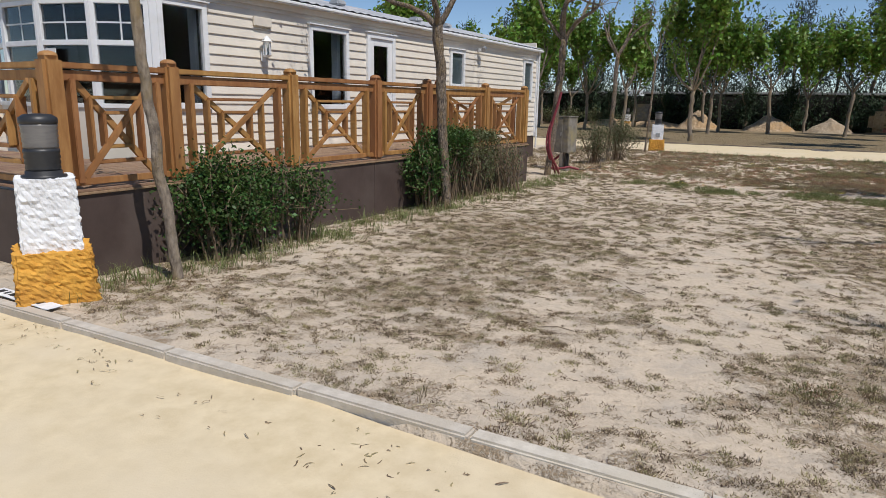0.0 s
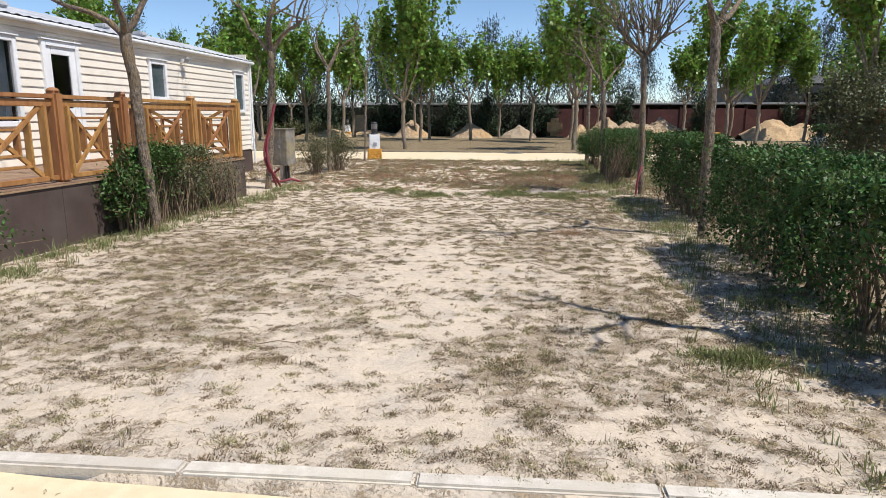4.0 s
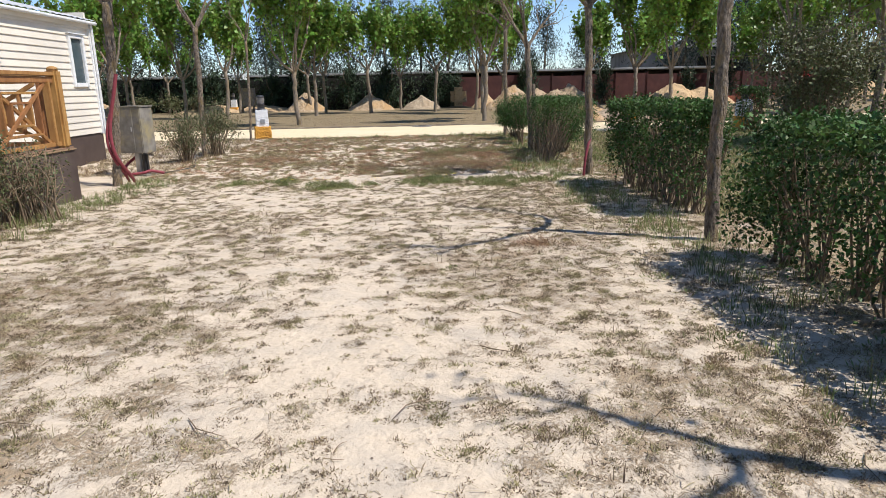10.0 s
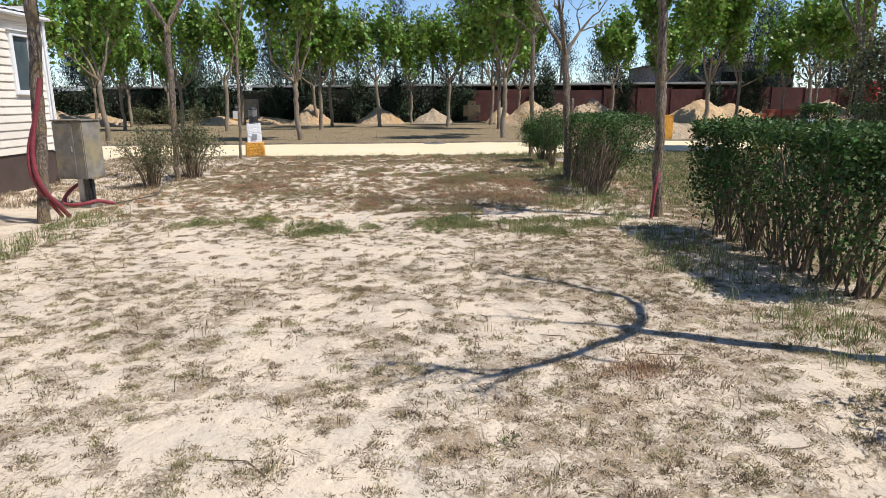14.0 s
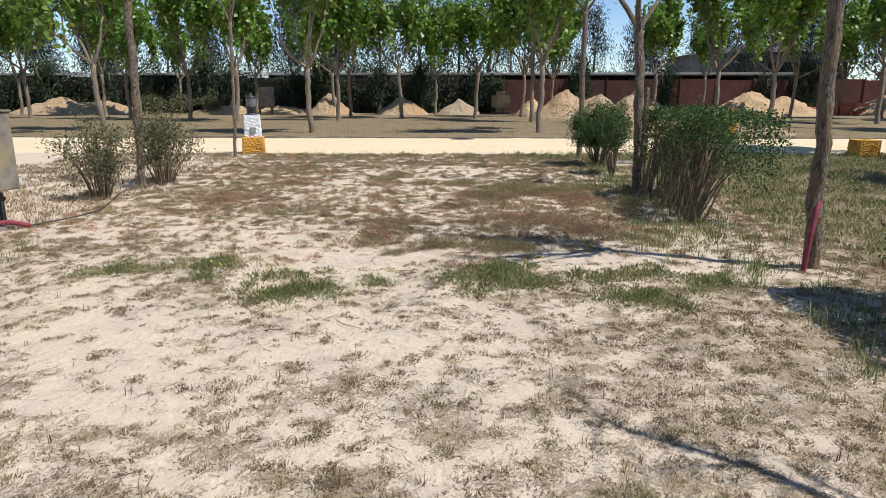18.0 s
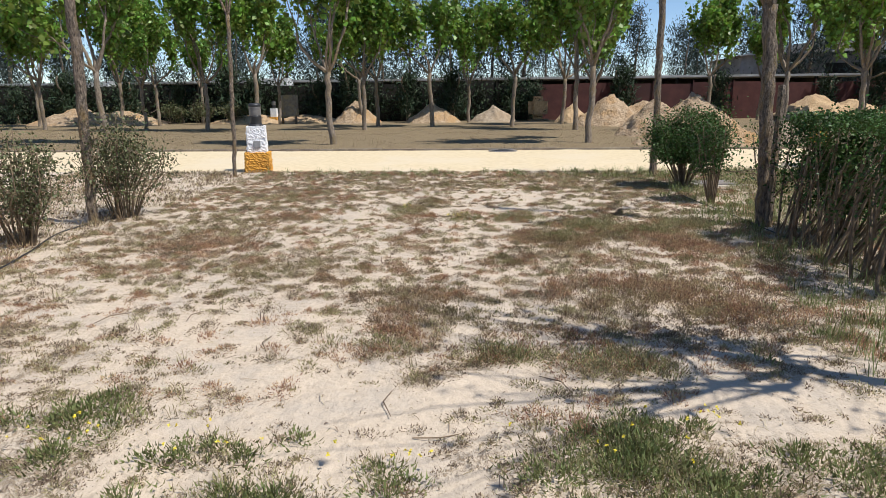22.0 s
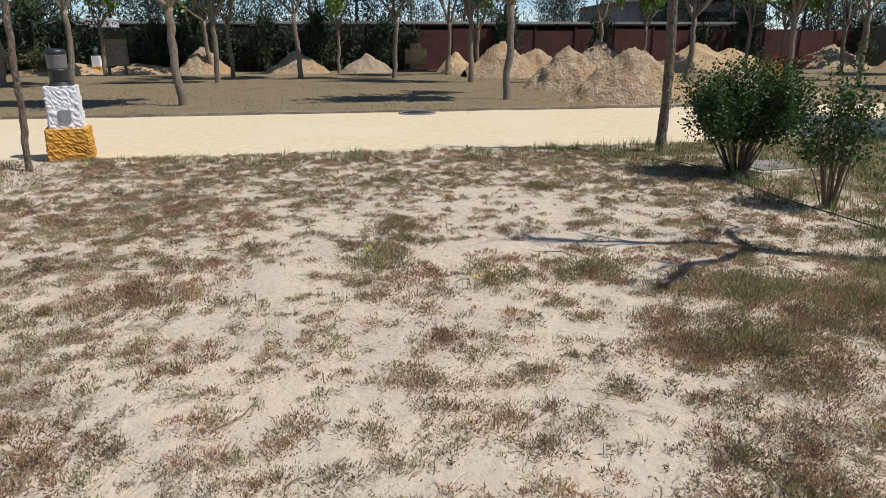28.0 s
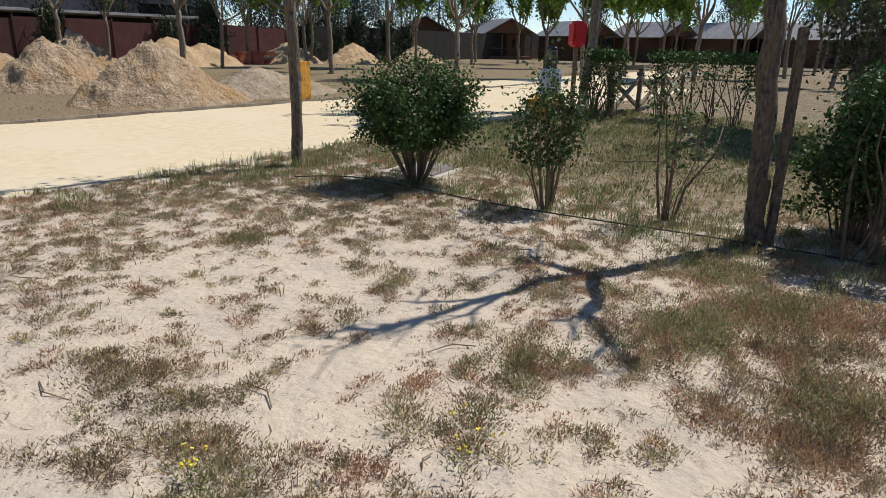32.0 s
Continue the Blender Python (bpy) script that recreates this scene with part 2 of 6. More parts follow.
M_SHRUB = mat("dull_shrub_leaf", (0.075, 0.085, 0.035), (0.13, 0.14, 0.055), 3, 0.6, 0.1, per="island", amount=0.5, two_sided=0.2)
M_YELLOWLEAF = mat("yellow_leaf", (0.40, 0.30, 0.03), (0.25, 0.24, 0.04), 4, 0.5, 0.1, per="island", amount=0.4, two_sided=0.25)
M_PINE = mat("casuarina_needles", (0.026, 0.042, 0.033), (0.062, 0.085, 0.068), 2, 0.8, 0.0, per="island", amount=0.5, two_sided=0.15)
M_CYPRESS = mat("cypress_leaf", (0.018, 0.036, 0.016), (0.04, 0.065, 0.028), 2, 0.8, 0.0, per="island", amount=0.5)
M_DRY = mat("dry_grass", (0.215, 0.165, 0.098), (0.39, 0.31, 0.20), 2, 0.9, 0.0, per="island", amount=0.5, c3=(0.31, 0.215, 0.13), s3=0.9, two_sided=0.3)
M_STRAW = mat("bleached_straw", (0.40, 0.335, 0.225), (0.52, 0.445, 0.31), 2, 0.85, 0.0, per="island", amount=0.25)
M_DARKDRY = mat("dead_weeds", (0.215, 0.163, 0.11), (0.385, 0.305, 0.21), 2, 0.9, 0.0, per="island", amount=0.5, c3=(0.24, 0.17, 0.11), s3=0.8, two_sided=0.36)
M_OLIVE = mat("low_weeds", (0.27, 0.235, 0.118), (0.44, 0.38, 0.215), 2, 0.85, 0.0, per="island", amount=0.45, two_sided=0.42)
M_GREEN = mat("green_grass", (0.155, 0.178, 0.058), (0.25, 0.27, 0.108), 2, 0.7, 0.0, per="island", amount=0.45, two_sided=0.35)
M_PILE = mat("dug_sand", (0.36, 0.255, 0.16), (0.55, 0.42, 0.29), 5, 0.95, 1.0, 9, c3=(0.47, 0.30, 0.15), s3=1.1, bdist=0.16, spec=0.1)
M_PILEGREY = mat("dug_earth_grey", (0.30, 0.235, 0.165), (0.46, 0.375, 0.28), 6, 0.95, 0.9, 14, c3=(0.36, 0.27, 0.18), s3=0.9, bdist=0.08, spec=0.1)
M_PILEORANGE = mat("dug_earth_orange", (0.45, 0.305, 0.17), (0.57, 0.42, 0.26), 6, 0.95, 0.9, 14, c3=(0.41, 0.29, 0.18), s3=0.9, bdist=0.08, spec=0.1)
M_MESHDARK = mat("dark_fence_netting", (0.012, 0.012, 0.010), (0.026, 0.025, 0.022), 2, 0.9, 0.3, 12, c3=(0.035, 0.03, 0.022), s3=0.4)
M_MESHRED = mat("maroon_netting", (0.085, 0.030, 0.028), (0.12, 0.045, 0.04), 2, 0.9, 0.4, 8, c3=(0.07, 0.03, 0.028), s3=0.4)
M_SHEET = mat("pale_roof_sheet", (0.36, 0.36, 0.36), (0.50, 0.50, 0.49), 1.5, 0.7, 0.2, 10, c3=(0.28, 0.27, 0.26), s3=0.3)
M_PLASTER = mat("grey_plaster_wall", (0.30, 0.285, 0.27), (0.38, 0.365, 0.345), 1.5, 0.9, 0.2, 12, c3=(0.24, 0.22, 0.20), s3=0.5)
M_CABIN = mat("cabin_wood", (0.075, 0.042, 0.025), (0.12, 0.068, 0.04), 3, 0.7, 0.2, 20, c3=(0.17, 0.06, 0.03), s3=0.7)
M_TIN = mat("weathered_tin", (0.16, 0.165, 0.17), (0.26, 0.265, 0.27), 2, 0.6, 0.2, 10, c3=(0.13, 0.125, 0.12), s3=0.5)
M_BOX = mat("weathered_box", (0.13, 0.115, 0.095), (0.25, 0.23, 0.20), 5, 0.7, 0.3, 30, c3=(0.30, 0.25, 0.13), s3=3.0)
M_HOSE = mat("red_conduit", (0.20, 0.028, 0.042), (0.28, 0.05, 0.065), 10, 0.55, 0.1)
M_BLACKPIPE = mat("black_pipe", (0.02, 0.02, 0.022), (0.035, 0.035, 0.035), 10, 0.5, 0.1)
M_RED = mat("red_paint", (0.50, 0.012, 0.02), (0.58, 0.02, 0.03), 5, 0.4, 0.05)
M_CONCRETE = mat("cover_concrete", (0.20, 0.18, 0.165), (0.30, 0.275, 0.25), 8, 0.9, 0.4, 40, c3=(0.17, 0.15, 0.13), s3=2.0)
# Brown grey concrete, darkened so the kerb's shadow line sits in its colour.
M_KERBFAR = mat("shade_darkened_kerb", (0.17, 0.14, 0.11), (0.33, 0.28, 0.22), 3, 0.95, 0.5, 30, c3=(0.22, 0.17, 0.12), s3=1.2, per="object", amount=0.2)
M_REDWEED = mat("red_dry_weed", (0.37, 0.205, 0.125), (0.54, 0.34, 0.215), 2, 0.9, 0.0, per="island", amount=0.45, two_sided=0.42, c3=(0.27, 0.22, 0.12), s3=0.6)
M_YELLOW = mat("yellow_petal", (0.75, 0.60, 0.03), (0.8, 0.68, 0.08), 5, 0.6, 0.0)
M_BRICKRED = mat("brick_red", (0.33, 0.085, 0.05), (0.42, 0.14, 0.08), 8, 0.9, 0.3, per="object", amount=0.2)
M_METAL = mat("galvanised_metal", (0.40, 0.40, 0.40), (0.52, 0.52, 0.52), 8, 0.45, 0.1, metal=0.8)


# ---- builders ----
def part(name, bm, material, parent=None, label=""):
    me = bpy.data.meshes.new(name)
    bm.to_mesh(me)
    bm.free()
    me.materials.append(material)
    ob = new(name, me)
    if parent:
        ob.parent = parent
    return tagged(ob, label)


def thing(name, label, category, group="", at=(0, 0, 0), rz=0.0):
    ob = new(name)
    ob.empty_display_size = 0.2
    ob.matrix_basis = pose(*at, 0, 0, rz)
    return tagged(ob, label, category, group)


def setting(ob, label="", category=""):
    return tagged(ob, label, category, "", "structure")


def box(bm, x0, y0, z0, x1, y1, z1, bevel=0.0, m=None):
    r = bmesh.ops.create_cube(bm, size=1.0)
    vs = r["verts"]
    bmesh.ops.scale(bm, verts=vs, vec=(x1 - x0, y1 - y0, z1 - z0))
    bmesh.ops.translate(bm, verts=vs, vec=((x0 + x1) / 2, (y0 + y1) / 2, (z0 + z1) / 2))
    if bevel:
        es = list({e for v in vs for e in v.link_edges})
        out = bmesh.ops.bevel(bm, geom=es, offset=bevel, segments=2, affect="EDGES")
        vs = [v for v in out["verts"]]
    if m is not None:
        bmesh.ops.transform(bm, matrix=m, verts=list({v for v in vs if v.is_valid}))
    return vs


def boxed(name, dims, material, parent=None, bevel=0.0, m=None, label=""):
    bm = bmesh.new()
    box(bm, *dims, bevel)
    if m is not None:
        bm.transform(m)
    return part(name, bm, material, parent, label)


def beam(name, a, c, w, d, material, parent, side=(1, 0, 0), bevel=0.006):
    """A straight timber from a to c, w wide across and d deep along side."""
    a, c = Vector(a), Vector(c)
    z = (c - a).normalized()
    x = Vector(side)
    x = (x - z * x.dot(z)).normalized()
    y = z.cross(x)
    m = Matrix((x, y, z)).transposed().to_4x4()
    m.translation = a
    bm = bmesh.new()
    box(bm, -d / 2, -w / 2, 0, d / 2, w / 2, (c - a).length, bevel)
    bm.transform(m)
    return part(name, bm, material, parent)


def mesh_np(name, V, F, material, parent=None, label="", smooth=False):
    """A mesh out of arrays: F is (n, k) with one k, or a list of such arrays."""
    Fs = F if isinstance(F, list) else [F]
    Fs = [f for f in Fs if len(f)]
    me = bpy.data.meshes.new(name)
    V = np.asarray(V, dtype=np.float32)
    loops = np.concatenate([f.ravel() for f in Fs]).astype(np.int32)
    sizes = np.concatenate([np.full(len(f), f.shape[1], dtype=np.int32) for f in Fs])
    starts = np.concatenate([[0], np.cumsum(sizes)[:-1]]).astype(np.int32)
    me.vertices.add(len(V))
    me.vertices.foreach_set("co", V.ravel())
    me.loops.add(len(loops))
    me.loops.foreach_set("vertex_index", loops)
    me.polygons.add(len(sizes))
    me.polygons.foreach_set("loop_start", starts)
    me.polygons.foreach_set("loop_total", sizes)
    if smooth:
        me.polygons.foreach_set("use_smooth", np.ones(len(sizes), dtype=bool))
    me.materials.append(material)
    me.update(calc_edges=True)
    ob = new(name, me)
    if parent:
        ob.parent = parent
    return tagged(ob, label)


def tubes(paths, sides=7, knobs=0.0, rng=None):
    """Vertices and faces of bent tubes; each path is a list of (point, radius)."""
    V, F, T = [], [], []
    n0 = 0
    ang = np.linspace(0, 2 * np.pi, sides, endpoint=False)
    for path in paths:
        P = np.array([p for p, _ in path], float)
        R = np.array([r for _, r in path], float)
        d = np.gradient(P, axis=0)
        d /= np.linalg.norm(d, axis=1)[:, None] + 1e-9
        ref = np.array([0.37, 0.61, 0.2]) if abs(d[0][2]) > 0.8 else np.array([0, 0, 1.0])
        for i in range(len(P)):
            u = np.cross(d[i], ref)
            u /= np.linalg.norm(u) + 1e-9
            w = np.cross(d[i], u)
            r = R[i] * (1 + (rng.uniform(-knobs, knobs, sides) if knobs else 0))
            V.append(P[i] + (np.cos(ang) * r)[:, None] * u + (np.sin(ang) * r)[:, None] * w)
        for i in range(len(P) - 1):
            a = n0 + i * sides + np.arange(sides)
            b = n0 + i * sides + (np.arange(sides) + 1) % sides
            F.append(np.stack([a, b, b + sides, a + sides], 1))
        e = n0 + (len(P) - 1) * sides
        T.append(np.stack([np.full(sides - 2, e), e + np.arange(1, sides - 1), e + np.arange(2, sides)], 1))
        n0 += len(P) * sides
    return np.concatenate(V), [np.concatenate(F), np.concatenate(T)]


def leaves(P, size, rng, up=0.3, spread=0.35, slim=0.62, hang=0.0, flat=1.0):
    """One folded four-cornered leaf at every point."""
    n = len(P)
    d = rng.normal(size=(n, 3))
    d[:, 2] = (d[:, 2] - hang) * flat
    d /= np.linalg.norm(d, axis=1)[:, None]
    nrm = rng.normal(size=(n, 3))
    nrm[:, 2] = np.abs(nrm[:, 2]) + up
    s = np.cross(d, nrm)
    s /= np.linalg.norm(s, axis=1)[:, None] + 1e-9
    nn = np.cross(s, d)
    L = size * rng.uniform(1 - spread, 1 + spread, n)[:, None]
    a = P
    b = P + d * L * 0.45 + s * L * slim * 0.5 + nn * L * 0.12
    c = P + d * L
    e = P + d * L * 0.45 - s * L * slim * 0.5 + nn * L * 0.12
    V = np.stack([a, b, c, e], 1).reshape(-1, 3)
    return V, np.arange(4 * n).reshape(-1, 4)


def blades(P, length, width, rng, lean=0.5, spread=0.4):
    """A bent grass blade (two faces) at each point."""
    n = len(P)
    az = rng.uniform(0, 2 * np.pi, n)
    h = np.stack([np.cos(az), np.sin(az), np.zeros(n)], 1)
    s = np.stack([-np.sin(az), np.cos(az), np.zeros(n)], 1)
    L = (length * rng.uniform(1 - spread, 1 + spread, n))[:, None]
    W = width * rng.uniform(0.7, 1.3, n)[:, None] / 2
    k = (lean * rng.uniform(0.2, 1.5, n))[:, None]
    z = np.array([0, 0, 1.0])
    mid = P + (h * k * 0.35 + z * 0.6) * L
    tip = P + (h * k + z * (1.0 - 0.35 * np.clip(k, 0, 1.4))) * L
    V = np.stack([P - s * W, P + s * W, mid + s * W * 0.8, mid - s * W * 0.8, tip], 1).reshape(-1, 3)
    b = 5 * np.arange(n)
    return V, [np.stack([b, b + 1, b + 2, b + 3], 1), np.stack([b + 3, b + 2, b + 4], 1)]


def branch_paths(rng, start, direction, length, radius, depth, bend=0.25, split=(2, 3), taper=0.6, lift=0.15, spread=0.6):
    """Paths of a limb and of the twigs that it splits into, and the ends."""
    out, ends = [], []
    steps = max(4, int(length / 0.22))
    p, d = np.array(start, float), np.array(direction, float)
    d /= np.linalg.norm(d)
    path = [(p.copy(), radius)]
    for i in range(steps):
        d = d + rng.normal(size=3) * bend * 0.45
        d[2] += lift * 0.3
        d /= np.linalg.norm(d)
        p = p + d * length / steps
        path.append((p.copy(), radius * (1 - (1 - taper) * (i + 1) / steps)))
    out.append(path)
    ends.append((p.copy(), d.copy(), depth, path))
    if depth > 0:
        for k in range(rng.integers(split[0], split[1] + 1)):
            nd = d + rng.normal(size=3) * spread
            nd[2] += lift
            at = path[-1][0] if k < 2 else path[rng.integers(len(path) // 2, len(path))][0]
            o, e = branch_paths(rng, at, nd, length * rng.uniform(0.55, 0.85), radius * taper * rng.uniform(0.62, 0.9), depth - 1, bend, split, taper, lift, spread)
            out += o
            ends += e
    return out, ends


def kinked(rng, base, fork, r0, r1, wob=0.03, steps=9, flare=1.15):
    """A trunk from base to fork that swells at the foot and wanders a little."""
    b, f = np.array(base, float), np.array(fork, float)
    path = []
    off = np.zeros(3)
    for i in range(steps + 1):
        t = i / steps
        if 0 < i < steps:
            off = off * 0.7 + rng.normal(size=3) * np.array([wob, wob, 0])
        r = r0 + (r1 - r0) * t
        if i == 0:
            r *= flare
        elif i == steps:
            r *= 1.08
        path.append((b + (f - b) * t + (off if 0 < i < steps else 0), r))
    path[0] = (path[0][0] - np.array([0, 0, 0.06]), path[0][1])
    return path


# ---- ground, roads and kerbs ----
NEAR_KERB, ROAD_A, ROAD_B = 2.55, 24.45, 29.95


def ground_height(x, y):
    if y < NEAR_KERB + 0.05:
        return -0.13
    if ROAD_A + 0.15 < y < ROAD_B + 0.02:
        return -0.09
    if y > 48 or x < -9 or x > 12:
        return 0.0
    e = min(1.0, max(0.0, (y - 2.7) / 0.5), max(0.0, abs(y - 27.2) - 2.7) / 0.5)
    return 0.062 * math.exp(-((y - 2.7) / 0.6) ** 2) + e * (0.022 * noise.noise((x * 0.8, y * 0.8, 0.3)) + 0.016 * noise.noise((x * 3.1, y * 3.1, 4.0)) + 0.012 * noise.noise((x * 8.0, y * 8.0, 9.0)))


def steps_between(a, b, s):
    return list(np.arange(a, b, s))


# where the sand lies bare, front, middle and back of the pitch: x, y and the two radii
BARE_FRONT = ((-0.6, 5.32, 0.35, 0.6), (-1.3, 3.62, 0.4, 0.25), (-0.4, 3.27, 0.6, 0.16), (-0.95, 6.42, 0.35, 0.55), (-0.8, 4.12, 0.4, 0.3), (-2.2, 3.32, 0.4, 0.2), (0.55, 3.37, 0.45, 0.15), (-2, 4.97, 0.5, 0.3), (-0.4, 6.77, 0.35, 0.3), (-1, 7.62, 0.4, 0.5))
BARE_MIDDLE = ((-1.53, 14.1, 0.36, 0.7), (-2.7, 12.22, 0.6, 0.37), (-1.5, 10.42, 0.33, 0.36), (-1.45, 9.42, 0.25, 0.32), (-1.55, 8.52, 0.35, 0.26), (1.77, 14.1, 0.6, 0.22), (-1.1, 12.32, 0.5, 0.45), (-0.75, 10.12, 0.25, 0.38), (-0.1, 10.32, 0.25, 0.28), (-1.83, 14.4, 0.36, 0.5), (-0.83, 14.4, 0.45, 0.15), (-1.43, 13.86, 0.3, 0.12), (-2.53, 15.2, 0.35, 0.27), (0.47, 14.3, 0.6, 0.16), (-3.68, 15.45, 0.3, 0.25), (-2.9, 12.52, 0.5, 0.28), (-2.5, 11.52, 0.3, 0.2), (-1.8, 12.02, 0.35, 0.2))
BARE_BACK = ((-0.73, 21.33, 0.4, 0.55), (-0.58, 19.88, 0.6, 0.4), (-2.78, 20.33, 0.5, 0.4), (-1.43, 18.63, 0.3, 0.22), (-0.88, 18.33, 0.2, 0.14), (-0.36, 20.93, 0.4, 0.4), (-1.49, 19.63, 0.25, 0.25), (-1.23, 20.93, 0.3, 0.3), (-2.28, 20.53, 0.4, 0.3), (0.17, 20.13, 0.3, 0.25), (-2.53, 19.43, 0.4, 0.4), (-1.13, 20.03, 0.35, 0.35), (0.27, 20.73, 0.4, 0.35), (-0.79, 18.98, 0.2, 0.12))
# where weeds stand thick
WEEDY = ((1.2, 13.5, 0.6, 0.3), (1.0, 15.4, 0.7, 0.5), (0.3, 18.1, 0.6, 0.3), (-0.1, 17.8, 0.5, 0.3), (-3.5, 7.22, 0.95, 1.2), (-3.2, 4.52, 0.7, 0.7), (0.25, 4.32, 0.5, 0.4), (0.7, 5.62, 0.6, 0.5), (1.2, 4.02, 0.5, 0.45), (-1.55, 4.82, 0.35, 0.3), (0.4, 8.02, 0.6, 0.9), (1.3, 10.42, 0.7, 1.1), (-2.5, 7.12, 0.7, 0.7), (0.17, 16.1, 0.9, 0.8))
WEEDY_BACK = ((-1.43, 15.8, 0.35, 0.6), (-4.03, 17.73, 1, 1.1), (0.77, 15.9, 0.8, 0.9), (-2.73, 16.83, 0.6, 0.6), (1.27, 17.63, 0.9, 1.2), (-3.33, 19.13, 0.4, 0.4), (-3.43, 23.53, 2, 0.5), (0.07, 23.63, 2, 0.45), (1.57, 21.73, 0.7, 0.9), (-3.83, 21.63, 0.9, 1.2), (-0.53, 17.33, 0.5, 0.5), (1.2, 12.22, 0.7, 0.9), (0.6, 12.3, 0.5, 0.6), (0.7, 19.6, 0.5, 0.4), (-0.2, 19.4, 0.4, 0.2), (0.5, 11.2, 0.5, 0.6), (0.4, 13.5, 0.4, 0.3))
# cushions of weeds: olive, reddish, and leafy green
OLIVES = ((-1.95, 19.71, 0.2, 0.22), (-1.28, 19.13, 0.16, 0.17), (-1.01, 19.21, 0.08, 0.09), (-0.61, 19.21, 0.26, 0.17), (0.17, 18.73, 0.45, 0.3), (-0.23, 21.78, 0.15, 0.2), (-0.07, 20.72, 0.08, 0.12), (-1.26, 19.4, 0.1, 0.1), (-0.04, 19.05, 0.1, 0.08), (-0.94, 18.52, 0.07, 0.07), (-0.9, 18.73, 0.06, 0.06), (-1.05, 18.83, 0.07, 0.06), (-0.87, 14.85, 0.24, 0.16), (-1.59, 14.91, 0.18, 0.12), (-0.23, 14.76, 0.45, 0.16), (0.77, 18.43, 0.4, 0.3), (1.27, 18.83, 0.3, 0.3), (-0.18, 18.03, 0.3, 0.2), (-0.03, 4.22, 0.14, 0.12), (0.6, 3.72, 0.1, 0.08))
REDS = ((-0.15, 18.1, 0.3, 0.15), (0.35, 18.2, 0.4, 0.2), (-0.1, 17.7, 0.35, 0.25), (0.9, 18.2, 0.3, 0.3), (-1.78, 20.63, 0.14, 0.2), (-0.43, 18.38, 0.28, 0.12), (-2.15, 20.06, 0.08, 0.12), (-1.97, 19.89, 0.1, 0.1), (-1.74, 19.51, 0.08, 0.1), (-1.81, 18.86, 0.1, 0.2), (-3.29, 19.79, 0.16, 0.16), (-1.74, 18.28, 0.16, 0.16), (-1.83, 17.79, 0.13, 0.16), (0.14, 16.1, 0.6, 0.55), (-1.43, 15.7, 0.24, 0.4), (0.77, 15.8, 0.55, 0.6), (-0.52, 18.06, 0.35, 0.22), (-3.41, 19.17, 0.3, 0.26), (-3.83, 17.63, 0.5, 0.5), (0.97, 17.73, 0.4, 0.5), (0.7, 9.12, 0.25, 0.25))
GREENS = ((-1.89, 13.35, 0.3, 0.26), (-0.28, 13.6, 0.42, 0.26), (0.8, 13.17, 0.28, 0.26), (-2.08, 13.74, 0.18, 0.17), (-2.73, 13.76, 0.15, 0.12), (-0.33, 13.9, 0.38, 0.2), (0.03, 14.06, 0.12, 0.12), (-1.29, 13.62, 0.17, 0.12), (-1.31, 19.06, 0.1, 0.09), (-2.01, 19.68, 0.08, 0.07), (-2.83, 14, 0.28, 0.15), (-3.45, 13.86, 0.28, 0.15), (1.5, 4.52, 0.22, 0.22), (-0.2, 8.37, 0.09, 0.08), (0.18, 20.26, 0.07, 0.08), (-0.76, 20.18, 0.06, 0.06), (0.67, 18.9, 0.09, 0.08), (0.72, 20.2, 0.1, 0.08), (0.95, 13.8, 0.25, 0.14), (1.45, 13.6, 0.25, 0.2), (0.42, 13.75, 0.2, 0.16))


def spots(x, y, *tables):
    e = 0.0
    for table in tables:
        for cx, cy, rx, ry in table:
            d = ((x - cx) / rx) ** 2 + ((y - cy) / ry) ** 2
            if d < 4:
                e = max(e, math.exp(-d))
    return e


def patchy(x, y):
    """How thick the weeds stand, 0 to 1: wide drifts, hand-sized gaps, and the places listed above."""
    u, v = x + 0.12 * noise.noise((x * 3.0, y * 3.0, 2.0)), y + 0.12 * noise.noise((x * 3.0, y * 3.0, 7.0))
    a = 0.3 * noise.noise((u * 0.6, v * 0.6, 0.5)) + 0.5 * noise.noise((u * 1.9, v * 2.2, 3.0)) + 0.95 * noise.noise((u * 5.2, v * 6.5, 8.0)) + 0.75 * noise.noise((x * 12.0, y * 14.0, 1.0))
    a += 0.5 * spots(x, y, WEEDY, WEEDY_BACK, REDS, OLIVES) - 0.62 * spots(x, y, BARE_FRONT, BARE_MIDDLE, BARE_BACK)
    return min(1.0, max(0.0, 0.62 + 0.95 * a))


xs = [-2500, -800, -300, -120, -60, -40, -25, -16, -12] + steps_between(-9, -6, 0.3) + steps_between(-6, 3.6, 0.08) + steps_between(3.6, 9, 0.3) + [9, 12, 16, 22, 30, 45, 70, 130, 300, 800, 2500]
ys = [-2500, -800, -300, -120, -50, -20, -8, -3, 0, 2.0, 2.59, 2.61] + steps_between(2.68, 24.4, 0.08) + [24.45, 24.59, 24.62, 26, 28, 29.94, 29.98] + steps_between(30.1, 36, 0.3) + [36, 38, 40, 43, 46, 50, 55, 60, 70, 85, 110, 160, 300, 800, 2500]
GV = [(x, y, ground_height(x, y)) for y in ys for x in xs]
nx, ny = len(xs), len(ys)
gi = np.arange(nx * ny).reshape(ny, nx)
GF = np.stack([gi[:-1, :-1].ravel(), gi[:-1, 1:].ravel(), gi[1:, 1:].ravel(), gi[1:, :-1].ravel()], 1)
soil = setting(mesh_np("ground", GV, GF, M_SOIL, smooth=True), "dry sandy pitch with patchy dead grass", "ground")
litter = soil.data.attributes.new("litter", "FLOAT", "POINT")
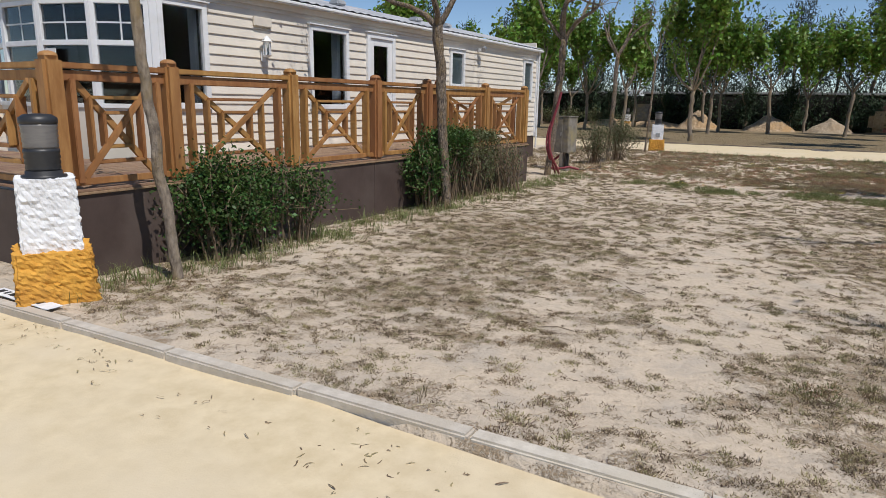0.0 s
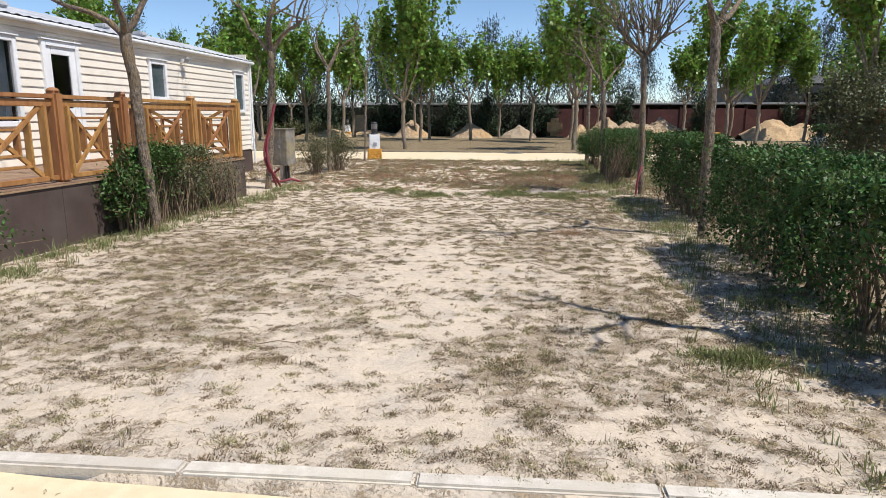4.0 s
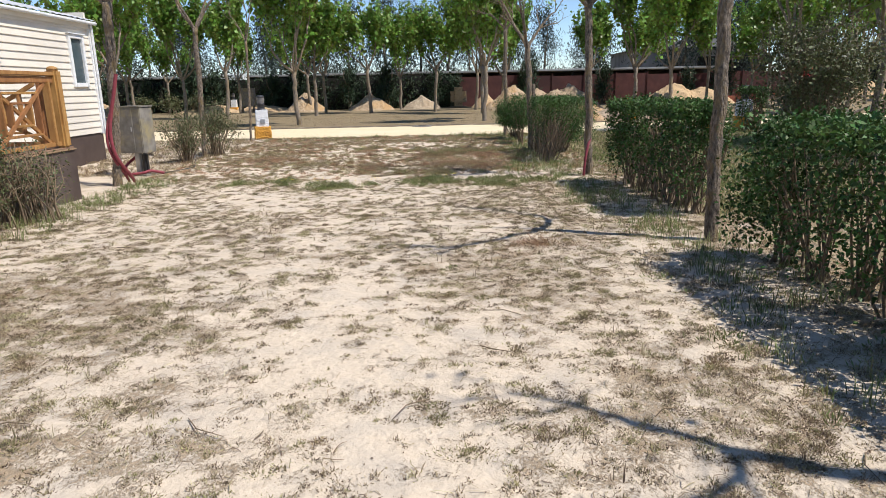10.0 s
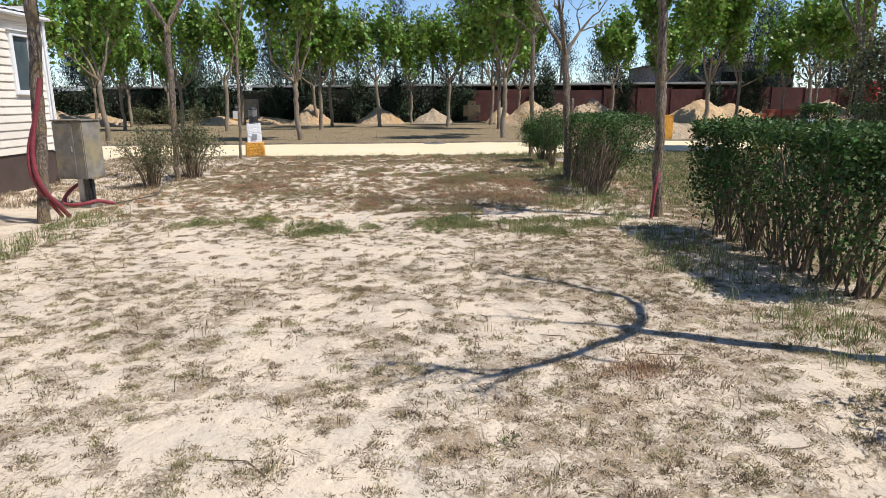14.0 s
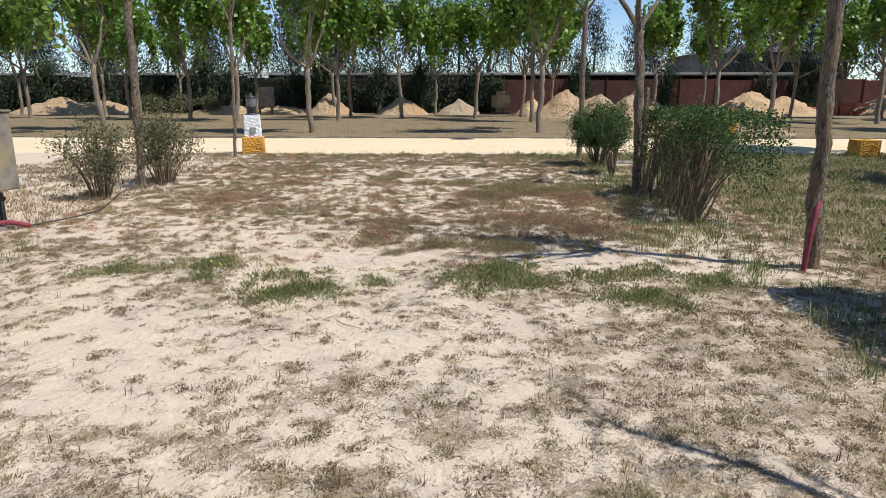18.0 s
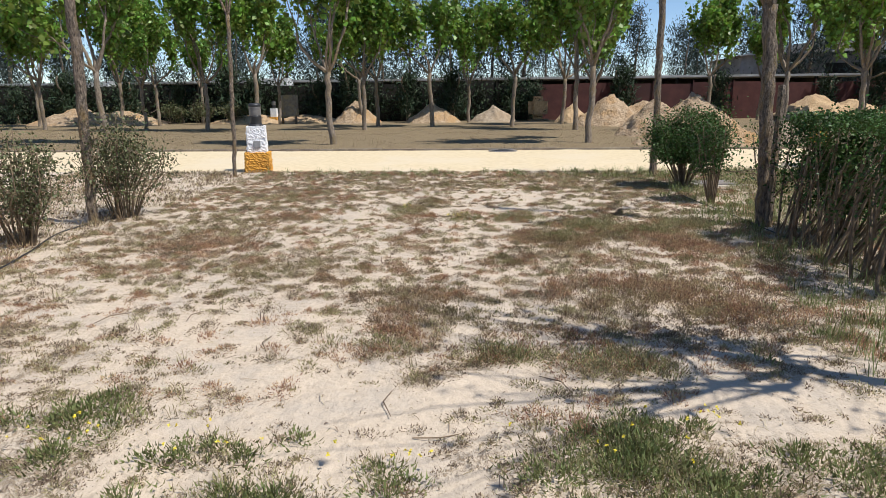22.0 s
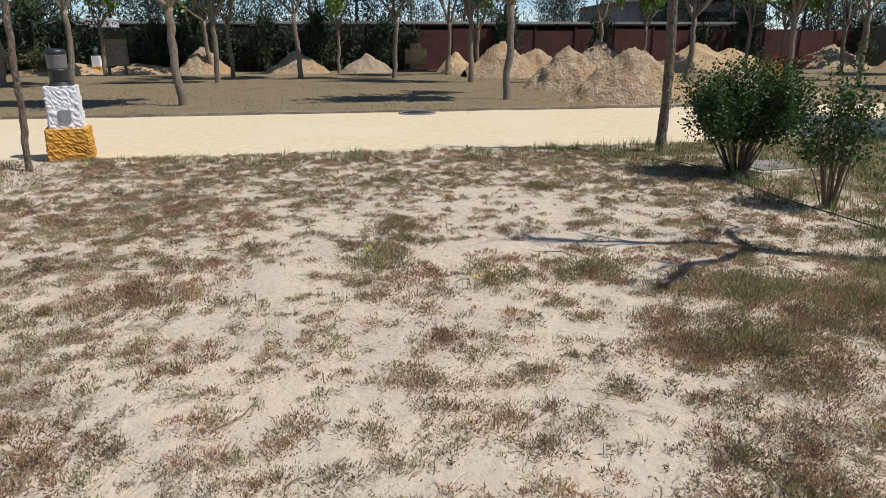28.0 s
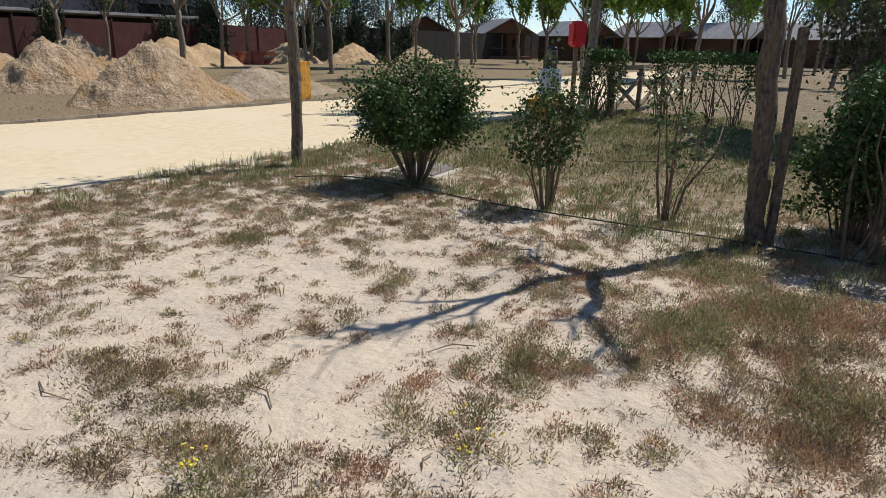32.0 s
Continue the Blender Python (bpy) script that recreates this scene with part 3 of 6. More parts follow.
litter.data.foreach_set("value", [patchy(x, y) if -7 < x < 4 and 2.6 < y < 24.6 else 0.4 for x, y, _ in GV])


def road_sheet(name, x0, x1, y0, y1, z, label, edge=0.0, step=0.5):
    """A road of packed sand with a slightly uneven, ragged front edge."""
    X = np.arange(x0, x1 + 0.01, step)
    Y = np.linspace(y0, y1, 36)
    V = []
    for j, y in enumerate(Y):
        for x in X:
            w = (0.022 * max(0, noise.noise((x * 1.1, y * 2.0, 2.0))) * (1 if y > 1.6 else 0.3)) + 0.012 * noise.noise((x * 0.7, y * 0.7, 2.0)) + 0.006 * noise.noise((x * 2.3, y * 2.3, 7.0))
            yy = y + (edge * noise.noise((x * 1.3, 0.0, 5.0)) if j == len(Y) - 1 and edge < 0 else 0) + (edge * noise.noise((x * 1.3, 3.0, 5.0)) if j == 0 and edge > 0 else 0)
            V.append((x, yy, z + w))
    n = len(X)
    i = np.arange(n * len(Y)).reshape(len(Y), n)
    F = np.stack([i[:-1, :-1].ravel(), i[:-1, 1:].ravel(), i[1:, 1:].ravel(), i[1:, :-1].ravel()], 1)
    return setting(mesh_np(name, V, F, M_ROAD, smooth=True), label, "road")


road_sheet("road_near", -40, 40, -4.5, 2.59, 0.022, "pale yellow packed sand lane beside the kerb", step=0.25)
road_sheet("road_far", -60, 22, ROAD_A, ROAD_B, -0.004, "pale yellow packed sand lane between the pitches", edge=0.14, step=0.25)
bm = bmesh.new()
box(bm, 17.0, 28.4, -0.05, 40.0, 32.2, 0.012)
setting(part("road_branch", bm, M_ROAD), "pale sand lane leading to the cabins", "road")


def kerb_run(name, x_from, x_to, y, slope, z0, z1, length, label, material=None):
    k = setting(new(name), label, "kerb")
    bm = bmesh.new()
    box(bm, 0.004, 0, z0, length - 0.004, 0.10, z1, 0.012)
    me = bpy.data.meshes.new("kerb_stone")
    bm.to_mesh(me)
    bm.free()
    me.materials.append(material or M_KERB)
    rr = random.Random(4)
    x = x_from
    while x < x_to:
        s = new("kerb_stone", me)
        s.parent = k
        s.matrix_basis = pose(x, y + slope * (x + 2.4) + rr.uniform(-0.006, 0.006), rr.uniform(-0.008, 0.006), 0, rr.uniform(-0.3, 0.3), math.degrees(math.atan(slope)) + rr.uniform(-0.4, 0.4))
        x += length
    return k


kerb_near = kerb_run("kerb_near", -2.39 - 1.02 * 8, 9.0, 2.575, 0.045, -0.12, 0.082, 1.02, "grey concrete kerb along the sand lane")
kerb_far = kerb_run("kerb_far", -28.0, 20.0, 29.93, 0.0, -0.08, 0.05, 1.0, "brown grey concrete kerb behind the sand lane, darkened for its shadow line", M_KERBFAR)

# ---- deck ----
DX, DZ, DY0, DY1 = -5.6, 0.78, 3.2, 12.82
CX, CY0, CY1 = -7.95, 5.85, 18.62  # side wall of the caravan, its front and its back
deck = thing("deck", "raised timber veranda with brown sheet skirting", "deck")
for a, c in ((DY0, 5.1), (5.1, 7.55), (7.55, 10.2), (10.2, DY1)):
    boxed("skirt_panel", (DX - 0.02, a + 0.003, -0.05, DX, c - 0.003, DZ - 0.045), M_SKIRT, deck)
for i in range(3):
    boxed("skirt_panel", (-12.2 + 2.2 * i, DY0, -0.05, -12.2 + 2.2 * i + 2.194, DY0 + 0.02, DZ - 0.045), M_SKIRT, deck)
boxed("skirt_panel", (CX + 0.02, DY1 - 0.02, -0.05, DX - 0.022, DY1, DZ - 0.045), M_SKIRT, deck)
boxed("edge_board", (DX - 0.02, DY0 - 0.02, DZ - 0.043, DX + 0.022, DY1 + 0.02, DZ - 0.022), M_FLOORBOARD, deck, 0.004)
for k in range(16):
    x1 = DX - 0.005 - 0.147 * k
    boxed("deck_board", (x1 - 0.14, DY0, DZ - 0.021, x1, DY1, DZ), M_FLOORBOARD, deck, 0.003)
for k in range(28):
    x1 = -7.96 - 0.147 * k
    boxed("deck_board", (x1 - 0.14, DY0, DZ - 0.021, x1, CY0 - 0.75, DZ), M_FLOORBOARD, deck, 0.003)


def deck_post(x, y):
    bm = bmesh.new()
    box(bm, x - 0.08, y - 0.08, DZ, x + 0.08, y + 0.08, DZ + 1.10, 0.028)
    for v in bm.verts:
        if v.co.z > DZ + 1.08:
            v.co.z += 0.012
    cap = bmesh.ops.create_uvsphere(bm, u_segments=16, v_segments=8, radius=0.074)["verts"]
    for v in cap:
        v.co = Vector((x + v.co.x, y + v.co.y, DZ + 1.105 + max(0.0, v.co.z) * 0.55))
    part("post", bm, M_WOOD, deck)


def deck_bay(a, c):
    """Rails, uprights and the nested cross between two posts; a and c are (x, y) of the posts."""
    a, c = Vector((*a, 0)), Vector((*c, 0))
    d = (c - a).normalized()
    side = Vector((d.y, -d.x, 0))
    a, c = a + d * 0.07, c - d * 0.07
    L = (c - a).length

    def at(s, z):
        return a + d * s + Vector((0, 0, DZ + z))

    beam("top_rail", at(-0.05, 1.035), at(L + 0.05, 1.035), 0.05, 0.10, M_WOOD, deck, side)
    beam("under_rail", at(0, 0.955), at(L, 0.955), 0.085, 0.045, M_WOOD, deck, side)
    beam("bottom_rail", at(0, 0.06), at(L, 0.06), 0.06, 0.045, M_WOOD, deck, side)
    m = min(0.2, L * 0.14)
    x0, x1, z0, z1 = m, L - m, 0.09, 0.91
    for s in (m - 0.05, L - m + 0.05):
        beam("upright", at(s, 0.05), at(s, 0.93), 0.05, 0.10, M_WOOD, deck, side)
    if L < 0.5:
        return
    beam("brace", at(x0, z0), at(x1, z1), 0.06, 0.03, M_WOOD, deck, side)
    q = side * 0.032
    beam("brace", at(x0, z1) - q, at(x1, z0) - q, 0.06, 0.03, M_WOOD, deck, side)
    w, hh = (x1 - x0) / 2, (z1 - z0) / 2
    xm, zm = (x0 + x1) / 2, (z0 + z1) / 2
    for f in (0.36, 0.68):
        for sg in (-1, 1):
            beam("slat", at(xm - w * f, zm + sg * hh * f) - q, at(xm + w * f, zm + sg * hh * f) - q, 0.032, 0.09, M_WOOD, deck, side)
            beam("slat", at(xm + sg * w * f, zm - hh * f) - q, at(xm + sg * w * f, zm + hh * f) - q, 0.032, 0.09, M_WOOD, deck, side)


post_y = [3.27, 4.39, 6.02, 7.67, 9.0, 9.36, 10.96, 12.68]
for y in post_y:
    deck_post(DX - 0.07, y)
for y0, y1 in zip(post_y, post_y[1:]):
    deck_bay((DX - 0.07, y0), (DX - 0.07, y1))
front_x = [DX - 0.07, -7.3, -8.95, -10.6, -12.1]
for x in front_x[1:]:
    deck_post(x, 3.27)
for x0, x1 in zip(front_x, front_x[1:]):
    deck_bay((x0, 3.27), (x1, 3.27))
deck_post(-7.72, 12.68)
deck_bay((DX - 0.07, 12.68), (-7.72, 12.68))

# ---- caravan ----
caravan = thing("static_caravan", "long cream clad static caravan with white window frames", "caravan")
EAVE, FLOORZ = 3.06, 0.66
# openings in the side wall: y0, y1, z0, z1
openings = {"winF": (5.98, 6.72, 1.45, 2.83), "winA": (8.87, 9.85, 1.45, 2.78), "door": (10.45, 11.30, 0.80, 2.80), "winB": (13.55, 14.18, 1.95, 2.74), "winC": (17.62, 18.20, 1.72, 2.76)}
# Room surfaces are near-black, painting in the unlit look behind the glass.
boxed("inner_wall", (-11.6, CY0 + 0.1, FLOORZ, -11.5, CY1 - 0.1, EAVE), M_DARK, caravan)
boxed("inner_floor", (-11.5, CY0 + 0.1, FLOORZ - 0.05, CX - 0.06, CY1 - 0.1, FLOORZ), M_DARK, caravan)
# Added dark screen, so nothing pale shows through the bay panes.
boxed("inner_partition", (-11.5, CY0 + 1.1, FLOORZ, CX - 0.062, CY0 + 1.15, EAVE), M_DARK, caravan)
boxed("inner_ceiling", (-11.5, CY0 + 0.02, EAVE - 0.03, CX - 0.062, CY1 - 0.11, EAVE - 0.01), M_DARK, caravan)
boxed("end_wall", (-11.62, CY1 - 0.1, FLOORZ, CX - 0.04, CY1 - 0.02, EAVE + 0.25), M_SIDING, caravan)
boxed("far_wall", (-11.70, CY0, FLOORZ - 0.02, -11.62, CY1, EAVE), M_SIDING, caravan)
cuts = sorted({FLOORZ, EAVE, *[v for o in openings.values() for v in o[2:]]})
for z0, z1 in zip(cuts, cuts[1:]):
    y = CY0 + 0.06
    for o in sorted(openings.values()):
        if o[2] < (z0 + z1) / 2 < o[3]:
            boxed("wall_lining", (CX - 0.06, y, z0, CX - 0.022, o[0], z1), M_SIDING, caravan)
            y = o[1]
    boxed("wall_lining", (CX - 0.06, y, z0, CX - 0.022, CY1 - 0.1, z1), M_SIDING, caravan)


def cladding(y0, y1, z):
    """One overlapping board of the side wall."""
    V = [(CX - 0.02, y0, z), (CX + 0.007, y0, z), (CX + 0.006, y0, z + 0.014), (CX - 0.014, y0, z + 0.14), (CX - 0.02, y0, z + 0.14)]
    V += [(x, y1, zz) for x, _, zz in V]
    bm = bmesh.new()
    vs = [bm.verts.new(v) for v in V]
    bm.faces.new(vs[:5][::-1])
    bm.faces.new(vs[5:])
    for i in range(5):
        j = (i + 1) % 5
        bm.faces.new((vs[i], vs[j], vs[j + 5], vs[i + 5]))
    bmesh.ops.recalc_face_normals(bm, faces=bm.faces)
    part("cladding_board", bm, M_SIDING, caravan)


for i in range(17):
    z = FLOORZ + 0.14 * i
    y = CY0 + 0.10
    for o in sorted(openings.values()):
        if o[2] - 0.05 < z + 0.07 < o[3] + 0.05:
            if o[0] - y > 0.05:
                cladding(y, o[0], z)
            y = o[1]
    cladding(y, CY1 - 0.09, z)


def frame_bars(parent, y0, y1, z0, z1, w, x0, x1, material=M_UPVC, name="window_frame"):
    bm = bmesh.new()
    for d in ((x0, y0 - 0.03, z0 - 0.03, x1, y0 + w, z1 + 0.03), (x0, y1 - w, z0 - 0.03, x1, y1 + 0.03, z1 + 0.03), (x0, y0 + w, z0 - 0.03, x1, y1 - w, z0 + w), (x0, y0 + w, z1 - w, x1, y1 - w, z1 + 0.03)):
        box(bm, *d, 0.006)
    return part(name, bm, material, parent)


def side_window(key, frosted=False, curtain=None):
    y0, y1, z0, z1 = openings[key]
    w = part("window", bmesh.new(), M_UPVC, caravan)
    frame_bars(w, y0, y1, z0, z1, 0.055, CX - 0.05, CX + 0.045)
    boxed("pane", (CX - 0.02, y0 + 0.05, z0 + 0.05, CX - 0.008, y1 - 0.05, z1 - 0.05), M_FROST if frosted else M_GLASS, w)
    boxed("drip_cap", (CX + 0.0, y0 - 0.06, z1 + 0.032, CX + 0.075, y1 + 0.06, z1 + 0.055), M_UPVC, w, 0.004)
    if curtain:
        bm = bmesh.new()
        n = 16
        a, c = curtain
        rows = []
        for k in range(n + 1):
            yy = a + (c - a) * k / n
            rows.append((bm.verts.new((CX - 0.14 + 0.025 * math.sin(k * 1.9), yy, z0)), bm.verts.new((CX - 0.14 + 0.025 * math.sin(k * 1.9 + 0.4), yy, z1))))
        for (p, q), (r, s) in zip(rows, rows[1:]):
            bm.faces.new((p, r, s, q))
        part("curtain", bm, M_CURTAIN, w)
    return w


side_window("winF", curtain=(6.55, 6.70))
side_window("winA", curtain=(9.58, 9.83))
side_window("winB", frosted=True)
side_window("winC", frosted=True)
y0, y1, z0, z1 = openings["door"]
door = part("door", bmesh.new(), M_UPVC, caravan)
frame_bars(door, y0, y1, z0, z1, 0.06, CX - 0.05, CX + 0.05, name="door_frame")
bm = bmesh.new()
for d in ((y0 + 0.06, y0 + 0.20, z0 + 0.06, z1 - 0.06), (y1 - 0.20, y1 - 0.06, z0 + 0.06, z1 - 0.06), (y0 + 0.2, y1 - 0.2, z0 + 0.06, z0 + 0.92), (y0 + 0.2, y1 - 0.2, z1 - 0.19, z1 - 0.06)):
    box(bm, CX - 0.03, d[0], d[2], CX + 0.02, d[1], d[3], 0.006)
part("door_leaf", bm, M_UPVC, door)
boxed("door_pane", (CX - 0.012, y0 + 0.2, z0 + 0.92, CX, y1 - 0.2, z1 - 0.19), M_GLASS, door)
boxed("door_handle", (CX + 0.02, y1 - 0.15, z0 + 0.98, CX + 0.06, y1 - 0.12, z0 + 1.14), M_METAL, door, 0.006)
boxed("drip_cap", (CX, y0 - 0.06, z1 + 0.032, CX + 0.075, y1 + 0.06, z1 + 0.055), M_UPVC, door, 0.004)

boxed("corner_trim", (CX - 0.03, CY1 - 0.09, FLOORZ - 0.03, CX + 0.035, CY1 + 0.01, EAVE + 0.02), M_UPVC, caravan, 0.006)
boxed("corner_trim", (CX - 0.03, CY0 - 0.01, FLOORZ - 0.03, CX + 0.035, CY0 + 0.10, EAVE + 0.02), M_UPVC, caravan, 0.006)
boxed("downpipe", (CX + 0.04, CY1 - 0.05, 0.3, CX + 0.09, CY1, EAVE), M_UPVC, caravan, 0.015)
boxed("skirt_panel", (CX - 0.05, DY1 + 0.01, -0.05, CX - 0.02, CY1, FLOORZ - 0.005), M_SKIRT, caravan)
boxed("skirt_panel", (-11.62, CY1 - 0.03, -0.05, CX - 0.052, CY1, FLOORZ - 0.005), M_SKIRT, caravan)
# roof: shallow pitch with tile-like ribs, fascia and gutter
RIDGE_X, RIDGE_Z = -9.82, 3.62
bm = bmesh.new()
n = 110
prev = None
for i in range(n + 1):
    y = CY0 - 0.12 + (CY1 - CY0 + 0.24) * i / n
    row = []
    for j, (x, z) in enumerate(((CX + 0.14, EAVE + 0.06), (CX - 0.3, 0), (CX - 0.7, 0), (-9.2, 0), (RIDGE_X, RIDGE_Z))):
        if z == 0:
            z = EAVE + 0.06 + (CX + 0.14 - x) * (RIDGE_Z - EAVE - 0.06) / (CX + 0.14 - RIDGE_X)
        row.append(bm.verts.new((x, y, z + (0.022 if i % 2 else 0) + 0.012 * (j % 2))))
    row.append(bm.verts.new((-11.85, y, EAVE + 0.04)))
    if prev:
        for a, b2, c, d in zip(prev, prev[1:], row[1:], row):
            bm.faces.new((a, b2, c, d))
    prev = row
bmesh.ops.recalc_face_normals(bm, faces=bm.faces)
part("roof", bm, M_ROOF, caravan, "grey tile-effect metal roof")
boxed("fascia", (CX + 0.01, CY0 - 0.1, EAVE - 0.10, CX + 0.035, CY1 + 0.1, EAVE + 0.055), M_SIDING, caravan)
boxed("gutter", (CX + 0.04, CY0 - 0.12, EAVE - 0.015, CX + 0.15, CY1 + 0.12, EAVE + 0.05), M_UPVC, caravan, 0.02)
for y in (8.2, 10.3, 13.0, 14.3):
    v = boxed("roof_vent", (-8.75, y, 3.34, -8.5, y + 0.26, 3.44), M_ROOF, caravan, 0.03)
# bay window at the front end
bay = part("bay_window", bmesh.new(), M_UPVC, caravan)
bay_pts = [(CX, CY0), (-8.55, CY0 - 0.42), (-9.35, CY0 - 0.66), (-10.25, CY0 - 0.66), (-11.05, CY0 - 0.42), (-11.65, CY0)]
for (ax, ay), (bx, by) in zip(bay_pts, bay_pts[1:]):
    L = math.hypot(bx - ax, by - ay)
    m = Matrix.Translation((ax, ay, 0)) @ Matrix.Rotation(math.atan2(by - ay, bx - ax), 4, "Z")
    boxed("bay_panel", (0, -0.05, FLOORZ, L, 0, 1.42), M_SIDING, bay, 0.004, m)
    boxed("bay_header", (0, -0.05, 2.80, L, 0, EAVE + 0.02), M_SIDING, bay, 0.004, m)
    for d in ((0, 1.42, 0.06, 2.80), (L - 0.06, 1.42, L, 2.80), (0.06, 1.42, L - 0.06, 1.48), (0.06, 2.22, L - 0.06, 2.29), (0.06, 2.74, L - 0.06, 2.80)):
        boxed("window_frame", (d[0], -0.06, d[1], d[2], 0.02, d[3]), M_UPVC, bay, 0.005, m)
    for zc in (2.50,):
        boxed("glazing_bar", (0.06, -0.028, zc, L - 0.06, -0.012, zc + 0.02), M_UPVC, bay, 0, m)
    boxed("glazing_bar", (L / 2 - 0.01, -0.026, 2.29, L / 2 + 0.01, -0.014, 2.74), M_UPVC, bay, 0, m)
    boxed("pane", (0.05, -0.024, 1.46, L - 0.05, -0.018, 2.76), M_GLASS, bay, 0, m)
bm = bmesh.new()
tp = [bm.verts.new((x, y - 0.12, EAVE + 0.05)) for x, y in bay_pts]
tb = [bm.verts.new((x, y - 0.12, EAVE - 0.02)) for x, y in bay_pts]
rg = bm.verts.new((RIDGE_X, CY0, RIDGE_Z + 0.01))
for i in range(5):
    bm.faces.new((tp[i], tp[i + 1], rg))
    bm.faces.new((tb[i], tb[i + 1], tp[i + 1], tp[i]))
part("bay_roof", bm, M_ROOF, bay)
boxed("notice", (-9.25, CY0 - 0.655, 1.9, -9.02, CY0 - 0.645, 2.18), M_UPVC, bay)


def wall_lantern(y, z):
    l = tagged(part("wall_lantern", bmesh.new(), M_UPVC), "white lantern lamp on the caravan wall", "lamp")
    l.location = (CX + 0.012, y, z)
    boxed("bracket", (0, -0.05, -0.20, 0.03, 0.05, -0.05), M_UPVC, l, 0.01)
    boxed("arm", (0.02, -0.015, -0.13, 0.10, 0.015, -0.10), M_UPVC, l, 0.005)
    for k in range(6):
        a = k * math.pi / 3
        boxed("cage_bar", (0.1 + 0.055 * math.cos(a) - 0.006, 0.055 * math.sin(a) - 0.006, -0.10, 0.1 + 0.055 * math.cos(a) + 0.006, 0.055 * math.sin(a) + 0.006, 0.10), M_UPVC, l)
    for nm, r1, r2, zz, hh, ma in (("cap", 0.085, 0.02, 0.14, 0.08, M_UPVC), ("glass_body", 0.045, 0.045, 0.0, 0.19, M_GLASS), ("base", 0.04, 0.07, -0.115, 0.03, M_UPVC)):
        b3 = bmesh.new()
        bmesh.ops.create_cone(b3, cap_ends=True, segments=14, radius1=r1, radius2=r2, depth=hh)
        b3.transform(Matrix.Translation((0.1, 0, zz)))
        part(nm, b3, ma, l)
    return l


wall_lantern(7.79, 2.34)
vent = tagged(part("wall_vent", bmesh.new(), M_SIDING), "small cream ventilation cover on the caravan wall", "vent")
boxed("cover", (CX, 7.62, 2.66, CX + 0.05, 7.98, 2.80), M_SIDING, vent, 0.01)
cam_light = tagged(part("security_light", bmesh.new(), M_UPVC), "small spotlight on a bracket on the caravan wall", "lamp")
boxed("bracket", (CX, 14.85, 2.80, CX + 0.10, 14.91, 2.88), M_UPVC, cam_light, 0.01)
b3 = bmesh.new()
bmesh.ops.create_cone(b3, cap_ends=True, segments=16, radius1=0.065, radius2=0.05, depth=0.16)
b3.transform(pose(CX + 0.16, 14.9, 2.86, 105, 0, 20))
part("lamp_head", b3, M_METAL, cam_light)


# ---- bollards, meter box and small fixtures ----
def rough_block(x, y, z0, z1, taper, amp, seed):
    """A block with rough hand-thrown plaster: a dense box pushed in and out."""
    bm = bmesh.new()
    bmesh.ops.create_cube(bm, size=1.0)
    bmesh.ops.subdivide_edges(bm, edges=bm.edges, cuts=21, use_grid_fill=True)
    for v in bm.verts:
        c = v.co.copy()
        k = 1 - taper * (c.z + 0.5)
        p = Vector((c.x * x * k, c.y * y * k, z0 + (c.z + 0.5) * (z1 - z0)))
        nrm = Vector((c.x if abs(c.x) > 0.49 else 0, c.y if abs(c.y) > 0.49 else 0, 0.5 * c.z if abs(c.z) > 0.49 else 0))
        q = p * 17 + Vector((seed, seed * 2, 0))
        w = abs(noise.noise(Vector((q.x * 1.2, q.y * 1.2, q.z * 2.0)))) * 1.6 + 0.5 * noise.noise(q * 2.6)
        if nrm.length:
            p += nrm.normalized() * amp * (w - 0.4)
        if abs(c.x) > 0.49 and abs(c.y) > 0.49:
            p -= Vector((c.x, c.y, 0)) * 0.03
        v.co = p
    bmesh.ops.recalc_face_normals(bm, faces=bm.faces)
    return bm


def lathe(profile, seg=24):
    bm = bmesh.new()
    rows = [[bm.verts.new((r * math.cos(2 * math.pi * k / seg), r * math.sin(2 * math.pi * k / seg), z)) for k in range(seg)] for r, z in profile]
    for a, b in zip(rows, rows[1:]):
        for k in range(seg):
            bm.faces.new((a[k], a[(k + 1) % seg], b[(k + 1) % seg], b[k]))
    bm.faces.new(rows[0][::-1])
    bm.faces.new(rows[-1])
    for f in bm.faces:
        f.smooth = True
    return bm


def bollard(x, y, rz, plate=False):
    b = thing("lamp_bollard", "lamp bollard with white render pillar on an ochre base", "bollard", "lamp bollards of the lanes", (x, y, 0), rz)
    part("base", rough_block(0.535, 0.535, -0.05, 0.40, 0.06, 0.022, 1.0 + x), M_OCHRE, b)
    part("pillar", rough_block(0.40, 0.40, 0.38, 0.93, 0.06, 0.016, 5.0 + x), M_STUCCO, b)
    l = part("lamp", lathe([(0.15, 0.925), (0.15, 0.945), (0.125, 0.95), (0.12, 0.98)]), M_LAMPBLACK, b)
    part("louvre", lathe([(0.112, 0.98), (0.118, 1.0), (0.112, 1.02), (0.121, 1.035), (0.113, 1.06), (0.122, 1.075), (0.114, 1.10), (0.122, 1.115), (0.116, 1.14)]), M_LAMPBLACK, l)
    part("lens", lathe([(0.112 + 0.006 * (k % 2) + 0.0006 * k, 1.14 + 0.018 * k) for k in range(11)]), M_LAMPGREY, l)
    part("cap", lathe([(0.120, 1.315), (0.127, 1.325), (0.125, 1.36), (0.09, 1.385), (0.02, 1.39)]), M_LAMPBLACK, l)
    if plate:
        p = boxed("hatch", (-0.06, -0.225, 0.50, 0.08, -0.185, 0.64), M_METAL, b, 0.01)
    return b


bollard(-5.10, 2.84, -27).location.z = 0.05
